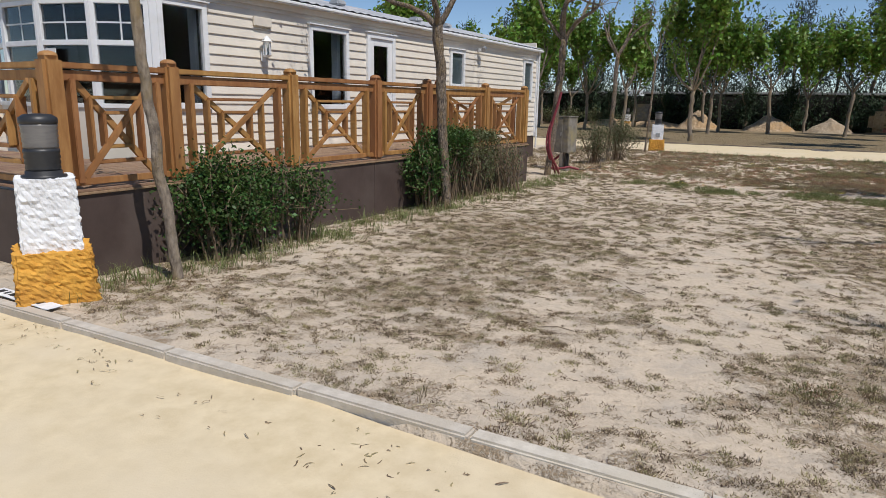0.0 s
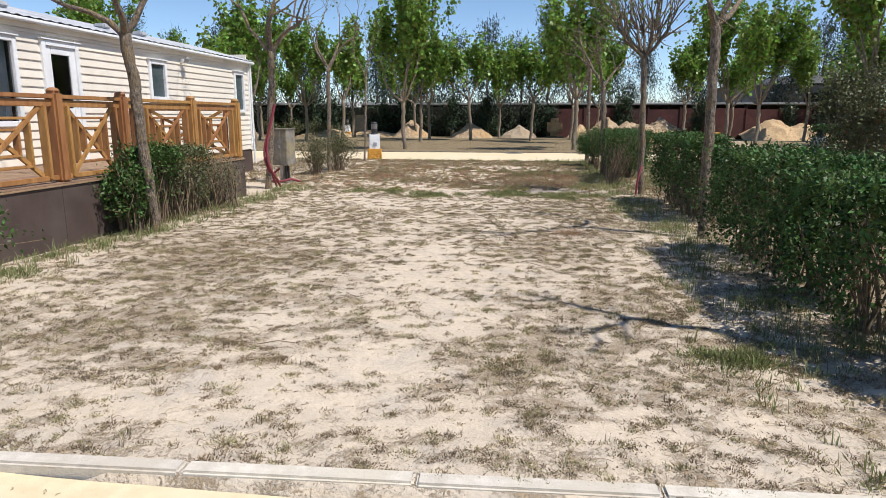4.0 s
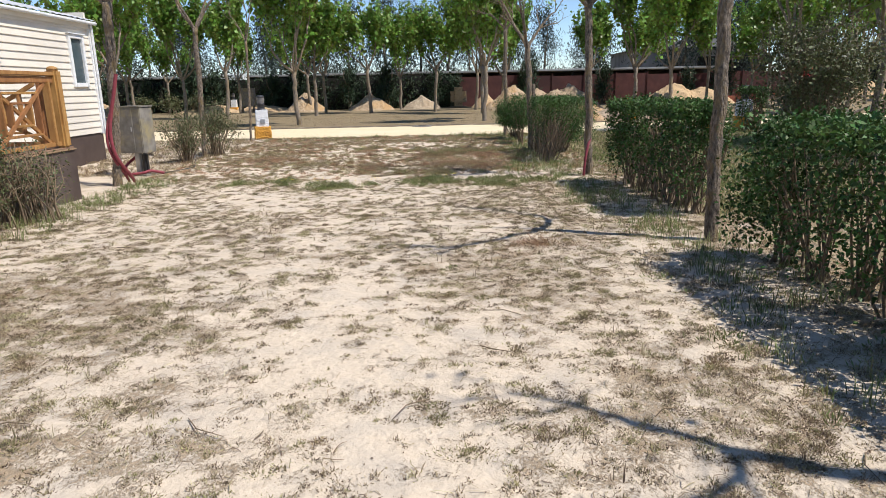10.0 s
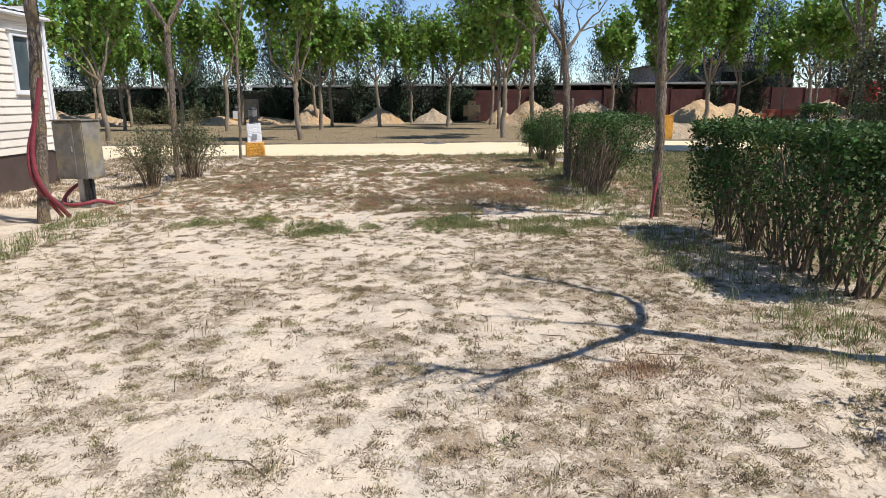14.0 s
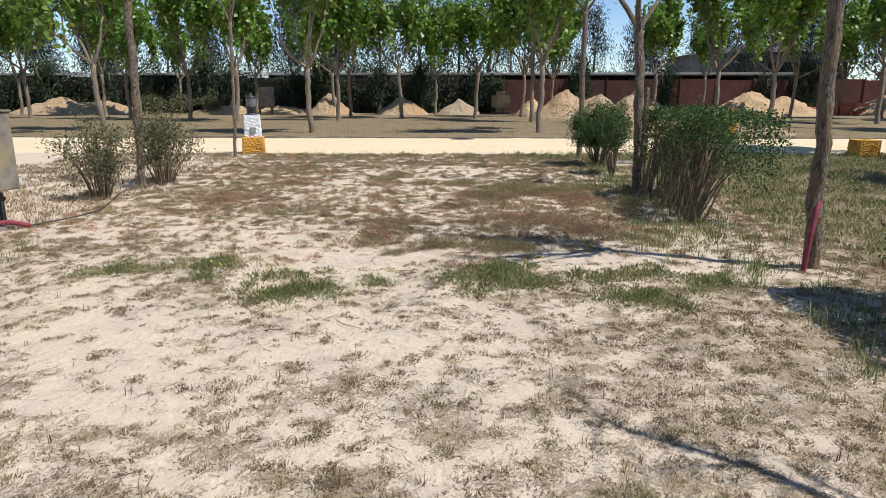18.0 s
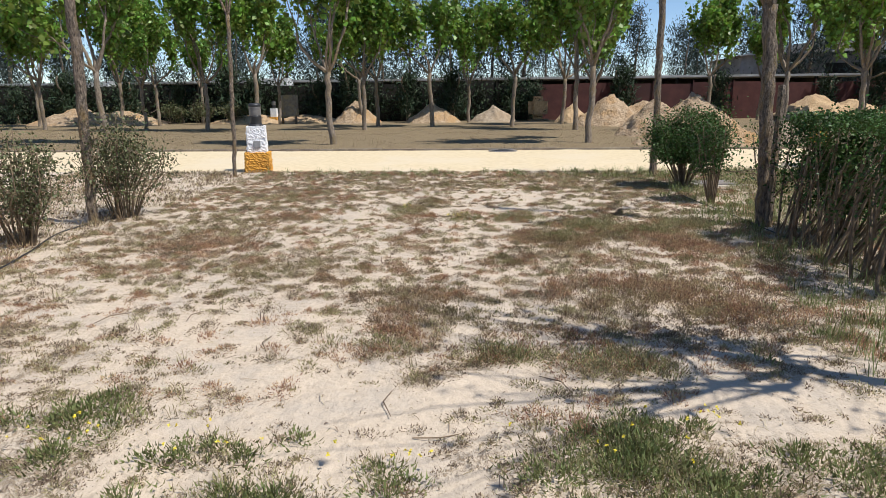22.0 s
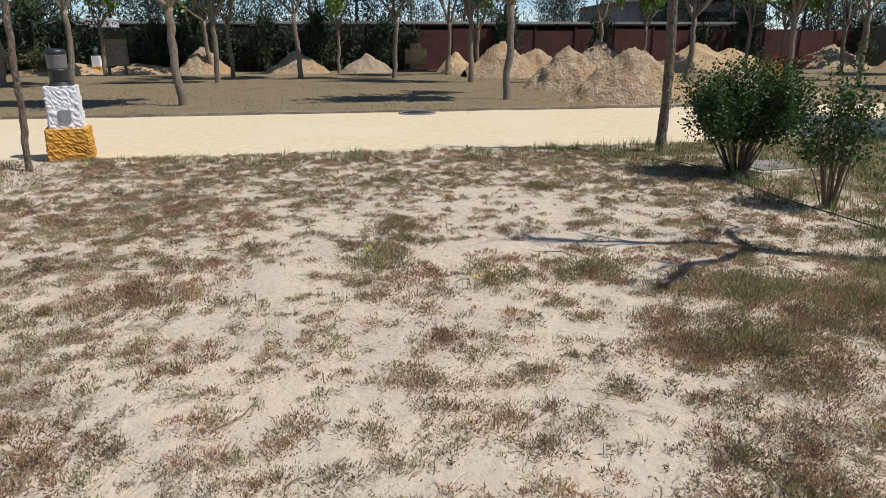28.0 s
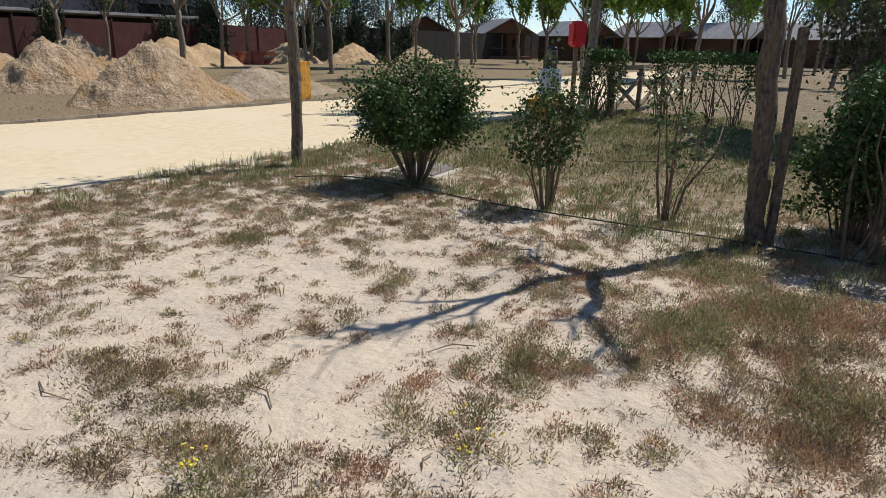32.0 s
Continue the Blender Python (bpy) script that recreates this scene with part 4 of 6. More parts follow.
bollard(-5.72, 24.62, 15, True)
bollard(10.1, 24.55, 12)
bollard(-14.6, 52.6, 0)

sign = thing("kerb_number", "white painted kerb stone with black lettering", "sign", "", (-5.14, 2.62, 0.06))
boxed("painted_face", (-0.42, -0.062, 0.024, 0.40, 0.058, 0.031), M_STUCCO, sign, 0.002)
for i, (a, w) in enumerate(((-0.36, 0.06), (-0.26, 0.03), (-0.19, 0.07), (-0.08, 0.05), (0.0, 0.07), (0.10, 0.03), (0.17, 0.06))):
    boxed("letter_bar", (a, -0.03, 0.0315, a + w, 0.025, 0.034), M_LAMPBLACK, sign)

meter = thing("meter_box", "weathered grey meter cabinet on a post beside a tree", "meter box", "", (-5.86, 15.6, 0), -12)
meter.scale = (1.05, 1.05, 1.02)
boxed("cabinet", (-0.26, -0.19, 0.42, 0.22, 0.19, 1.25), M_BOX, meter, 0.012)
boxed("lid", (-0.275, -0.205, 1.25, 0.235, 0.205, 1.275), M_BOX, meter, 0.006)
boxed("door", (-0.235, -0.205, 0.46, 0.07, -0.191, 1.22), M_BOX, meter, 0.004)
boxed("latch", (0.03, -0.215, 0.82, 0.05, -0.205, 0.90), M_METAL, meter, 0.003)
boxed("post", (-0.08, -0.05, -0.1, 0.02, 0.05, 0.42), M_METAL, meter, 0.01)
boxed("cable_duct", (0.04, -0.04, -0.05, 0.14, 0.06, 0.42), M_BLACKPIPE, meter, 0.03)
boxed("foot", (-0.2, -0.16, -0.05, 0.2, 0.16, 0.03), M_CONCRETE, meter, 0.01)


def hose(name, pts, r, material, label, category, sides=8, ribs=False):
    P = [Vector(p) for p in pts]
    out = []
    for i in range(len(P) - 1):
        p0, p1, p2, p3 = P[max(i - 1, 0)], P[i], P[i + 1], P[min(i + 2, len(P) - 1)]
        for k in range(8):
            t = k / 8
            q = 0.5 * ((2 * p1) + (p2 - p0) * t + (2 * p0 - 5 * p1 + 4 * p2 - p3) * t * t + (3 * p1 - p0 - 3 * p2 + p3) * t ** 3)
            out.append((np.array(q), r))
    out.append((np.array(P[-1]), r))
    V, F = tubes([out], sides)
    return tagged(mesh_np(name, V, F, material, smooth=True), label, category)


hose("red_conduit", [(-5.40, 14.04, 1.84), (-5.47, 14.03, 1.54), (-5.56, 14.02, 1.2), (-5.61, 14.01, 0.9), (-5.60, 14.02, 0.62), (-5.56, 14.1, 0.4), (-5.52, 14.3, 0.18), (-5.54, 14.52, 0.02)], 0.03, M_HOSE, "bent red plastic conduit tied to a tree", "conduit")
hose("red_conduit", [(-5.44, 14.08, 1.74), (-5.52, 14.05, 1.4), (-5.64, 14.01, 1.0), (-5.67, 14.01, 0.7), (-5.62, 14.08, 0.42), (-5.58, 14.25, 0.2), (-5.6, 14.45, 0.03)], 0.024, M_HOSE, "red plastic conduit leaning on a tree trunk", "conduit")
hose("red_conduit", [(-5.81, 15.75, 0.3), (-5.97, 15.73, 0.34), (-6.13, 15.6, 0.2), (-6.16, 15.5, 0.06), (-6.0, 15.43, 0.035), (-5.8, 15.45, 0.05), (-5.66, 15.53, 0.08), (-5.44, 15.59, 0.03)], 0.028, M_HOSE, "red plastic conduit looping round the meter box foot", "conduit")
hose("red_conduit", [(2.30, 13.98, 0.0), (2.32, 13.98, 0.28), (2.37, 14.03, 0.5), (2.42, 14.09, 0.62)], 0.022, M_HOSE, "red plastic conduit standing against a tree", "conduit")
hose("irrigation_pipe", [(1.6, 23.2, 0.02), (1.95, 22.7, 0.03), (1.98, 21.8, 0.025), (1.9, 20.9, 0.03), (2.0, 19.9, 0.02), (2.05, 19.0, 0.03), (2.1, 17.8, 0.03), (2.15, 16.0, 0.02)], 0.0065, M_BLACKPIPE, "thin black irrigation pipe lying along the hedge", "pipe", 6)
hose("irrigation_pipe", [(-5.5, 15.6, 0.02), (-5.2, 16.4, 0.03), (-5.4, 17.2, 0.02), (-5.7, 18.2, 0.03), (-5.6, 19.2, 0.02)], 0.008, M_BLACKPIPE, "thin black irrigation pipe lying on the sand", "pipe", 6)

slab = thing("cover_slab", "square brown concrete inspection cover set in the ground", "inspection cover", "", (2.85, 22.4, 0), 8)
boxed("rim", (-0.42, -0.36, -0.05, 0.42, 0.36, 0.03), M_KERB, slab, 0.01)
boxed("lid", (-0.34, -0.28, 0.0, 0.34, 0.28, 0.042), M_CONCRETE, slab, 0.008)
man = thing("manhole_cover", "dark round manhole cover in the sand lane", "manhole cover", "", (-0.55, 29.62, 0.006))
part("rim", lathe([(0.40, -0.02), (0.40, 0.016), (0.34, 0.018), (0.33, 0.01)]), M_CONCRETE, man)
part("lid", lathe([(0.33, -0.02), (0.33, 0.012), (0.1, 0.02), (0.02, 0.02)]), M_LAMPBLACK, man)
stake = thing("tree_stake", "dark square timber stake beside a tree", "stake", "", (2.18, 18.69, 0))
boxed("shaft", (-0.032, -0.032, -0.1, 0.032, 0.032, 1.55), M_BARK, stake, 0.008, pose(0, 0, 0, -0.5, 0.5, 20))


# ---- trees ----
def near_tree(label, base, fork, r0, r1, limbs, seed, leafy=60, depth=3, size=0.07, bark=M_BARK, group="pruned trees of the pitch", length=1.15, arms=(), shoots=0):
    """A pollarded tree: knobbly trunk, a few thick bent limbs, thin twigs and few leaves. arms: limbs that bend through given places; shoots: straight rods sprouting from each limb's end."""
    rng = np.random.default_rng(seed)
    t = thing("pruned_tree", label, "tree", group, base)
    f = np.array(fork, float) - np.array(base, float)
    V, F = tubes([kinked(rng, (0, 0, 0), f, r0, r1, 0.007, 26)], 14, 0.11, rng)
    mesh_np("trunk", V, F, bark, t, smooth=True)
    paths, tips = [], []
    for az, el, k in limbs:
        d = (math.sin(radians(az)) * math.cos(radians(el)), math.cos(radians(az)) * math.cos(radians(el)), math.sin(radians(el)))
        p, e = branch_paths(rng, f - np.array([0, 0, 0.04]), d, length * k, r1 * 0.66, depth, 0.42, (2, 3), 0.62, 0.22, 0.55)
        paths += p
        tips += e
    for arm in arms:
        Q = [f - np.array([0, 0, 0.04])] + [np.array(q, float) - np.array(base, float) for q in arm]
        r = r1 * 0.72
        path = [(Q[0], r)]
        for i in range(1, len(Q)):
            r2 = r1 * (0.72 - 0.42 * i / (len(Q) - 1))
            path += [((Q[i - 1] + Q[i]) / 2 + rng.normal(size=3) * 0.02, (r + r2) / 2), (Q[i], r2)]
            r = r2
        paths.append(path)
        tips.append((Q[-1], None, 1, path))
        for i in range(len(path) // 3, len(path)):
            way = path[i][0] - path[i - 1][0]
            for _ in range(2 if i > len(path) - 3 else 1):
                p, e = branch_paths(rng, path[i][0], way / np.linalg.norm(way) + rng.normal(size=3) * 0.55 + np.array([0, 0, 0.3]), rng.uniform(0.25, 0.42), path[i][1] * 0.62, 1, 0.3, (2, 4), 0.6, 0.2, 0.6)
                paths += p
                tips += e
    if shoots:
        for q, d, dep, path in [e for e in tips if e[1] is not None and e[2] == depth]:
            for _ in range(shoots):
                w = d + rng.normal(size=3) * np.array([0.5, 0.5, 0.3]) + np.array([0, 0, 0.45])
                p, e = branch_paths(rng, path[rng.integers(len(path) // 2, len(path))][0], w, rng.uniform(0.9, 1.5), rng.uniform(0.011, 0.017), 1, 0.16, (1, 3), 0.5, 0.1, 0.5)
                paths += p
                tips += e
    V, F = tubes(paths, 6, 0.08, rng)
    mesh_np("branchwork", V, F, bark, t, smooth=True)
    ends = [q for q in tips if q[2] <= 1]
    pts = []
    for _ in range(leafy):
        _, _, _, path = ends[rng.integers(len(ends))]
        a = path[rng.integers(1, len(path))][0]
        pts.append(a + rng.normal(size=3) * 0.09)
    if pts:
        V, F = leaves(np.array(pts), size, rng, 0.3, 0.4, 0.7, 0.3)
        mesh_np("crown", V, F, M_LEAF, t)
    return t


near_tree("slim mottled tree trunk in front of the deck", (-4.96, 3.80, 0), (-5.09, 3.67, 2.45), 0.047, 0.043, ((200, 55, 0.9), (320, 60, 0.9), (80, 62, 0.8)), 11, 120, 2, bark=M_BARKPALE)
near_tree("grey pruned tree growing through the deck hedge", (-5.08, 8.65, 0), (-5.21, 8.54, 2.65), 0.067, 0.073, ((265, 50, 0.95), (60, 66, 1.1), (150, 55, 0.8)), 12, 40, 3)
near_tree("bare pruned tree with red conduit tied to it", (-5.68, 14.15, 0), (-5.48, 14.25, 2.95), 0.073, 0.073, ((275, 46, 1.1), (75, 48, 1.1), (180, 60, 0.9), (355, 62, 0.9), (230, 68, 1.0)), 13, 60, 4, length=1.05)
near_tree("bare pruned tree among thin shrubs", (-5.70, 18.78, 0), (-5.63, 18.8, 2.95), 0.057, 0.057, ((280, 52, 1.1), (80, 50, 1.2), (20, 66, 0.9), (180, 62, 0.9)), 14, 160, 4, length=1.0)
near_tree("slender young tree beside a lamp bollard", (-5.88, 23.73, 0), (-5.80, 23.78, 3.0), 0.037, 0.036, ((280, 62, 0.8), (70, 60, 0.8), (180, 70, 0.8)), 15, 130, 3, 0.08)
near_tree("dark rough trunk of a tree at the hedge", (2.42, 9.15, 0), (2.37, 9.18, 2.75), 0.064, 0.058, ((100, 52, 0.9),), 16, 60, 3, arms=(((2.22, 8.90, 2.95), (1.95, 8.54, 3.2), (1.75, 8.34, 3.4), (1.55, 8.44, 3.55)), ((2.73, 9.62, 3.0), (2.84, 9.87, 3.2), (2.6, 10.22, 3.5), (2.23, 10.55, 3.8))))
near_tree("pruned tree with many bare twigs", (2.42, 14.1, 0), (2.33, 14.15, 2.78), 0.064, 0.058, ((285, 45, 0.8), (85, 46, 0.8), (225, 40, 0.9), (170, 52, 0.8), (350, 50, 0.8), (40, 60, 0.8), (310, 66, 0.8)), 17, 420, 2, 0.07, length=0.75, shoots=8)
near_tree("forked tree beside a dark stake", (2.16, 18.79, 0), (2.07, 18.93, 2.38), 0.071, 0.069, ((80, 62, 1.0),), 18, 90, 3, length=0.68, arms=(((1.91, 19.08, 2.7), (1.72, 19.13, 3.0), (1.5, 19.14, 3.4), (1.4, 19.14, 3.65)), ((1.95, 18.64, 2.8), (1.86, 18.52, 3.1), (1.73, 18.0, 3.6))))
near_tree("pruned tree standing behind the hedge", (3.6, 4.3, 0), (3.41, 4.43, 4.4), 0.06, 0.05, ((100, 50, 0.8),), 20, 40, 3, length=0.55, arms=(((3.25, 4.65, 4.7), (3.06, 4.86, 5.1)), ((3.31, 4.09, 4.6), (3.3, 3.85, 5.0))))
near_tree("slender tree at the edge of the sand lane", (2.13, 23.72, 0), (2.12, 23.75, 3.2), 0.066, 0.057, ((300, 60, 0.9), (100, 52, 0.9), (190, 66, 0.9)), 19, 40, 2, 0.09, length=0.6)


def leafy_tree(seed, height, fork, n_leaf, label, crown_w=1.0, limbs=5):
    """A mulberry in leaf: pale trunk, upright limbs and a ragged crown of large leaves."""
    rng = np.random.default_rng(seed)
    t = thing("mulberry_tree", label, "tree", "leafy trees beyond the lane")
    f = np.array((rng.uniform(-0.12, 0.12), rng.uniform(-0.12, 0.12), fork))
    V, F = tubes([kinked(rng, (0, 0, 0), f, 0.105, 0.09, 0.02, 10)], 10, 0.08, rng)
    mesh_np("trunk", V, F, M_BARKPALE, t, smooth=True)
    paths, tips = [], []
    az0 = rng.uniform(0, 360)
    for k in range(limbs):
        az, el = az0 + 360 * k / limbs + rng.uniform(-20, 20), rng.uniform(38, 66)
        d = (math.sin(radians(az)) * math.cos(radians(el)) * crown_w, math.cos(radians(az)) * math.cos(radians(el)) * crown_w, math.sin(radians(el)))
        p, e = branch_paths(rng, f - np.array([0, 0, 0.05]), d, (height - fork) * rng.uniform(0.36, 0.46), 0.062, 2, 0.3, (2, 3), 0.6, 0.42, 0.42)
        paths += p
        tips += e
    V, F = tubes(paths, 4, 0.06, rng)
    mesh_np("branchwork", V, F, M_BARKPALE, t, smooth=True)
    pts = []
    ends = [q for q in tips if q[2] <= 1]
    per = n_leaf // len(ends)
    for q, d, dep, path in ends:
        P = np.array([a for a, _ in path])
        for _ in range(per // 3):
            a = P[rng.integers(len(P) // 3, len(P))]
            pts.append(a + rng.normal(size=3) * np.array([0.12, 0.12, 0.2]))
        for s in range(3):
            sd = d * 0.3 + rng.normal(size=3) * 0.17 + np.array([0, 0, 0.7])
            L = rng.uniform(0.5, 1.6)
            for k in range(int(per * 0.28 * L)):
                pts.append(q + sd * L * rng.uniform(-0.1, 1) + rng.normal(size=3) * 0.105)
    V, F = leaves(np.array(pts), 0.2, rng, 0.3, 0.4, 0.82, 0.8)
    mesh_np("crown", V, F, M_LEAF, t)
    return t


kinds = [leafy_tree(101, 6.6, 2.4, 3900, "leafy green mulberry with a pale trunk", 1.0, 5), leafy_tree(102, 6.0, 2.5, 3700, "leafy green mulberry with a pale trunk", 0.8, 4),
         leafy_tree(103, 7.2, 2.3, 4200, "leafy green mulberry with a pale trunk", 1.1, 6), leafy_tree(104, 5.6, 2.5, 2700, "thin leafy mulberry with a pale trunk", 0.8, 4)]
tree_spots = [(-6.05, 32.6, 2), (2.28, 32.9, 0), (-6.95, 42.8, 1), (-7.0, 47.0, 3), (2.9, 41.2, 1), (3.0, 47.8, 0), (-2.2, 51.6, 0), (-3.9, 45.5, 3), (-14.3, 33.5, 0), (-20.6, 49.5, 1), (-19.9, 54.0, 3), (-22.7, 49.3, 0),
         (-14.6, 42.5, 2), (-13.6, 50.6, 1), (-23.0, 33.0, 2), (-30.0, 42.0, 0), (-28.5, 50.0, 2), (-8.8, 51.8, 0), (0.2, 45.0, 3), (5.3, 51.5, 2), (10.9, 33.4, 0), (11.2, 39.8, 2), (10.6, 47.5, 1), (18.5, 47.5, 0), (18.9, 40.0, 3), (19.2, 33.4, 2),
         (15.0, 52.0, 1), (26.5, 43.0, 2), (27.5, 50.5, 0), (34.0, 47.0, 1), (36.0, 38.0, 2), (43.0, 44.0, 0), (44.0, 33.0, 1), (33.0, 31.5, 3), (52.0, 38.0, 2), (10.6, 19.0, 1), (10.9, 13.8, 3), (11.3, 24.3, 0), (40.0, 52.0, 2), (45.5, 49.5, 0), (49.5, 45.0, 1), (53.5, 42.0, 2), (56.0, 36.0, 0), (58.5, 31.0, 2), (60.0, 25.0, 1), (38.0, 45.0, 0), (47.0, 37.0, 2), (30, 27, 2), (36, 24, 0), (42, 28, 2), (28, 21, 0), (38, 19, 1), (47, 24, 2), (33, 15.5, 0), (45, 15, 2), (25, 30.5, 1), (-26, 38, 2), (-34, 46.5, 0), (-25, 45.5, 1), (-38, 52, 2), (-18.5, 44, 0), (-33, 36, 1), (24, 52.5, 2), (22.5, 45.5, 0), (-11.9, 41.8, 1)]
used = set()
for i, (x, y, k) in enumerate(tree_spots):
    m = pose(x, y, 0, 0, 0, (i * 77) % 360)
    if k in used:
        c = copy_thing(kinds[k], m)
        s = 0.9 + 0.2 * ((i * 37) % 10) / 10
        c.scale = (s, s, s)
    else:
        kinds[k].matrix_basis = m
        used.add(k)


# ---- hedges and shrubs ----
def hedge(name, label, x0, x1, y0, y1, h, n, stems, seed, leaf=M_PRIVET, size=0.042, bare=0.32, loose=0.06, group="", low=0.05, category="hedge", foot=0.0):
    """Clipped or loose shrubs: many thin stems from the ground and leaves mostly in an outer shell."""
    rng = np.random.default_rng(seed)
    g = thing(name, label, category, group, ((x0 + x1) / 2, (y0 + y1) / 2, 0))
    w, l = (x1 - x0) / 2, (y1 - y0) / 2
    paths = []
    feet = max(2, int(l * 2 / 0.42))
    for i in range(stems):
        fy = -l + 2 * l * ((i % feet) + 0.5) / feet + rng.normal() * 0.06
        p = np.array([foot + rng.normal() * 0.07, fy, -0.04])
        q = np.array([rng.uniform(-w, w) * 0.9, np.clip(fy + rng.normal() * 0.28, -l, l), h * rng.uniform(0.6, 0.98)])
        mid = p * 0.55 + q * 0.45 + rng.normal(size=3) * 0.05
        mid[:2] = p[:2] * 0.6 + q[:2] * 0.4 + rng.normal(size=2) * 0.03
        r = rng.uniform(0.006, 0.014)
        paths.append([(p, r * 1.3), (p * 0.7 + mid * 0.3 + rng.normal(size=3) * 0.015, r * 1.1), (mid, r), (mid * 0.5 + q * 0.5 + rng.normal(size=3) * 0.03, r * 0.75), (q, r * 0.4)])
    V, F = tubes(paths, 5)
    mesh_np("stemwork", V, F, M_TWIG, g, smooth=True)
    # leaves: shell of a box with wavy faces, thinning towards the foot
    m = int(n * 2.2)
    u = rng.uniform(-1, 1, (m, 3))
    shell = rng.uniform(0.72, 1.06, m) ** 0.7
    k = np.max(np.abs(u[:, :2]), axis=1)
    u[:, :2] *= (shell / np.maximum(k, 0.2))[:, None].clip(0.5, 3)
    u[:, :2] = np.clip(u[:, :2], -1.08, 1.08)
    top = rng.random(m) < 0.3
    u[top, :2] = rng.uniform(-1, 1, (top.sum(), 2))
    z = (u[:, 2] + 1) / 2
    z[top] = rng.uniform(0.9, 1.02, top.sum())
    P = np.stack([u[:, 0] * w, u[:, 1] * l, z * h], 1)
    nz = np.array([noise.noise((x * 2.2 + seed, y * 2.2, zz * 2.2)) for x, y, zz in P])
    keep = rng.random(m) < np.clip((z - low) / bare, 0, 1) ** 1.3 * np.clip(0.75 + 1.6 * nz, 0.05, 1)
    P = P[keep][:n]
    nz = nz[keep][:n]
    P[:, 0] += nz * loose * 1.6 + rng.normal(size=len(P)) * loose * 0.35
    P[:, 1] += rng.normal(size=len(P)) * loose * 0.6
    P[:, 2] += rng.normal(size=len(P)) * loose * 0.35 + (np.abs(rng.normal(size=len(P))) > 2.1) * loose
    V, F = leaves(P, size, rng, 0.5, 0.4, 0.62)
    mesh_np("foliage", V, F, leaf, g)
    return g


def bush(name, label, x, y, rx, ry, z0, h, n, stems, seed, leaf=M_PRIVET, size=0.042, airy=0.4, category="bush", foot=0.07):
    """A free-growing bush: stems fanning out of one foot and leaves in uneven clumps along their upper ends."""
    rng = np.random.default_rng(seed)
    g = thing(name, label, category, "", (x, y, 0))
    paths, clumps = [], []
    for i in range(stems):
        a = rng.uniform(0, 2 * np.pi)
        k = math.sqrt(rng.random())
        p = np.array([math.cos(a) * foot * k, math.sin(a) * foot * k, -0.04])
        top = h * (1 - 0.35 * k * k) * rng.uniform(0.72, 1.0)
        q = np.array([math.cos(a) * rx * k * 0.95, math.sin(a) * ry * k * 0.95, top])
        m1 = p * 0.65 + q * 0.35 + rng.normal(size=3) * 0.03
        m1[:2] *= 0.85
        m2 = p * 0.3 + q * 0.7 + rng.normal(size=3) * 0.04
        r = rng.uniform(0.006, 0.013)
        path = [(p, r * 1.3), (m1, r), (m2, r * 0.7), (q, r * 0.35)]
        paths.append(path)
        for s in range(3):
            b = m1 + (q - m1) * rng.uniform(0.1, 0.9)
            e = b + rng.normal(size=3) * np.array([rx, ry, h * 0.35]) * 0.3 + np.array([0, 0, 0.05])
            e[2] = min(max(e[2], z0), h * 1.02)
            paths.append([(b, r * 0.5), ((b + e) / 2 + rng.normal(size=3) * 0.02, r * 0.4), (e, r * 0.25)])
            clumps.append((b, e))
        clumps.append((m2, q))
    V, F = tubes(paths, 5)
    mesh_np("stemwork", V, F, M_TWIG, g, smooth=True)
    ci = rng.integers(0, len(clumps), n)
    A = np.array([c[0] for c in clumps])[ci]
    B = np.array([c[1] for c in clumps])[ci]
    t = rng.uniform(0.15, 1.08, n)[:, None]
    P = A + (B - A) * t + rng.normal(size=(n, 3)) * 0.055 * (0.6 + airy)
    P = P[P[:, 2] > z0]
    V, F = leaves(P, size, rng, 0.5, 0.4, 0.62)
    mesh_np("foliage", V, F, leaf, g)
    return g


GP = "hedges along the pitch"
hedge("hedge", "clipped dark green hedge beside the pitch", 2.2, 3.15, 6.1, 8.5, 1.22, 19000, 70, 21, bare=0.34, group=GP)
hedge("hedge", "clipped dark green hedge beside the pitch", 2.2, 3.15, 4.5, 6.1, 1.14, 13000, 50, 22, bare=0.30, group=GP)
bush("variegated_bush", "yellow leaved bush at the hedge end", 2.62, 4.15, 0.4, 0.4, 0.1, 1.25, 3500, 20, 23, M_YELLOWLEAF)
hedge("hedge", "clipped dark green hedge with bare stems", 2.42, 3.12, 10.25, 13.2, 1.26, 21000, 120, 24, bare=0.55, low=0.10, group=GP)
hedge("hedge", "thin clipped hedge with bare lower stems", 2.0, 2.95, 15.85, 18.3, 1.24, 19000, 84, 25, M_PRIVET, 0.031, bare=0.62, low=0.16, loose=0.06, group=GP, foot=-0.36)
bush("bush", "rounded dark green bush by the lane", 2.19, 22.02, 0.62, 0.60, 0.40, 1.34, 21000, 34, 26, size=0.037, airy=0.6, foot=0.05)
bush("bush", "open green bush with visible stems", 2.17, 20.53, 0.36, 0.36, 0.4, 1.36, 2800, 12, 27, size=0.037, airy=0.6, foot=0.06)
bush("bush", "dark leafy bush at the end of a hedge", 2.75, 18.2, 0.62, 0.5, 0.2, 1.3, 9500, 26, 29, airy=0.6, foot=0.12)
bush("bush", "straggly bent shrub with few leaves", 2.45, 19.55, 0.65, 0.4, 0.4, 1.2, 420, 8, 28, airy=0.9)
bush("bush", "dark green bush against the deck skirting", -5.24, 4.5, 0.36, 0.42, 0.06, 1.14, 6200, 34, 31, size=0.042, airy=0.6, foot=0.16)
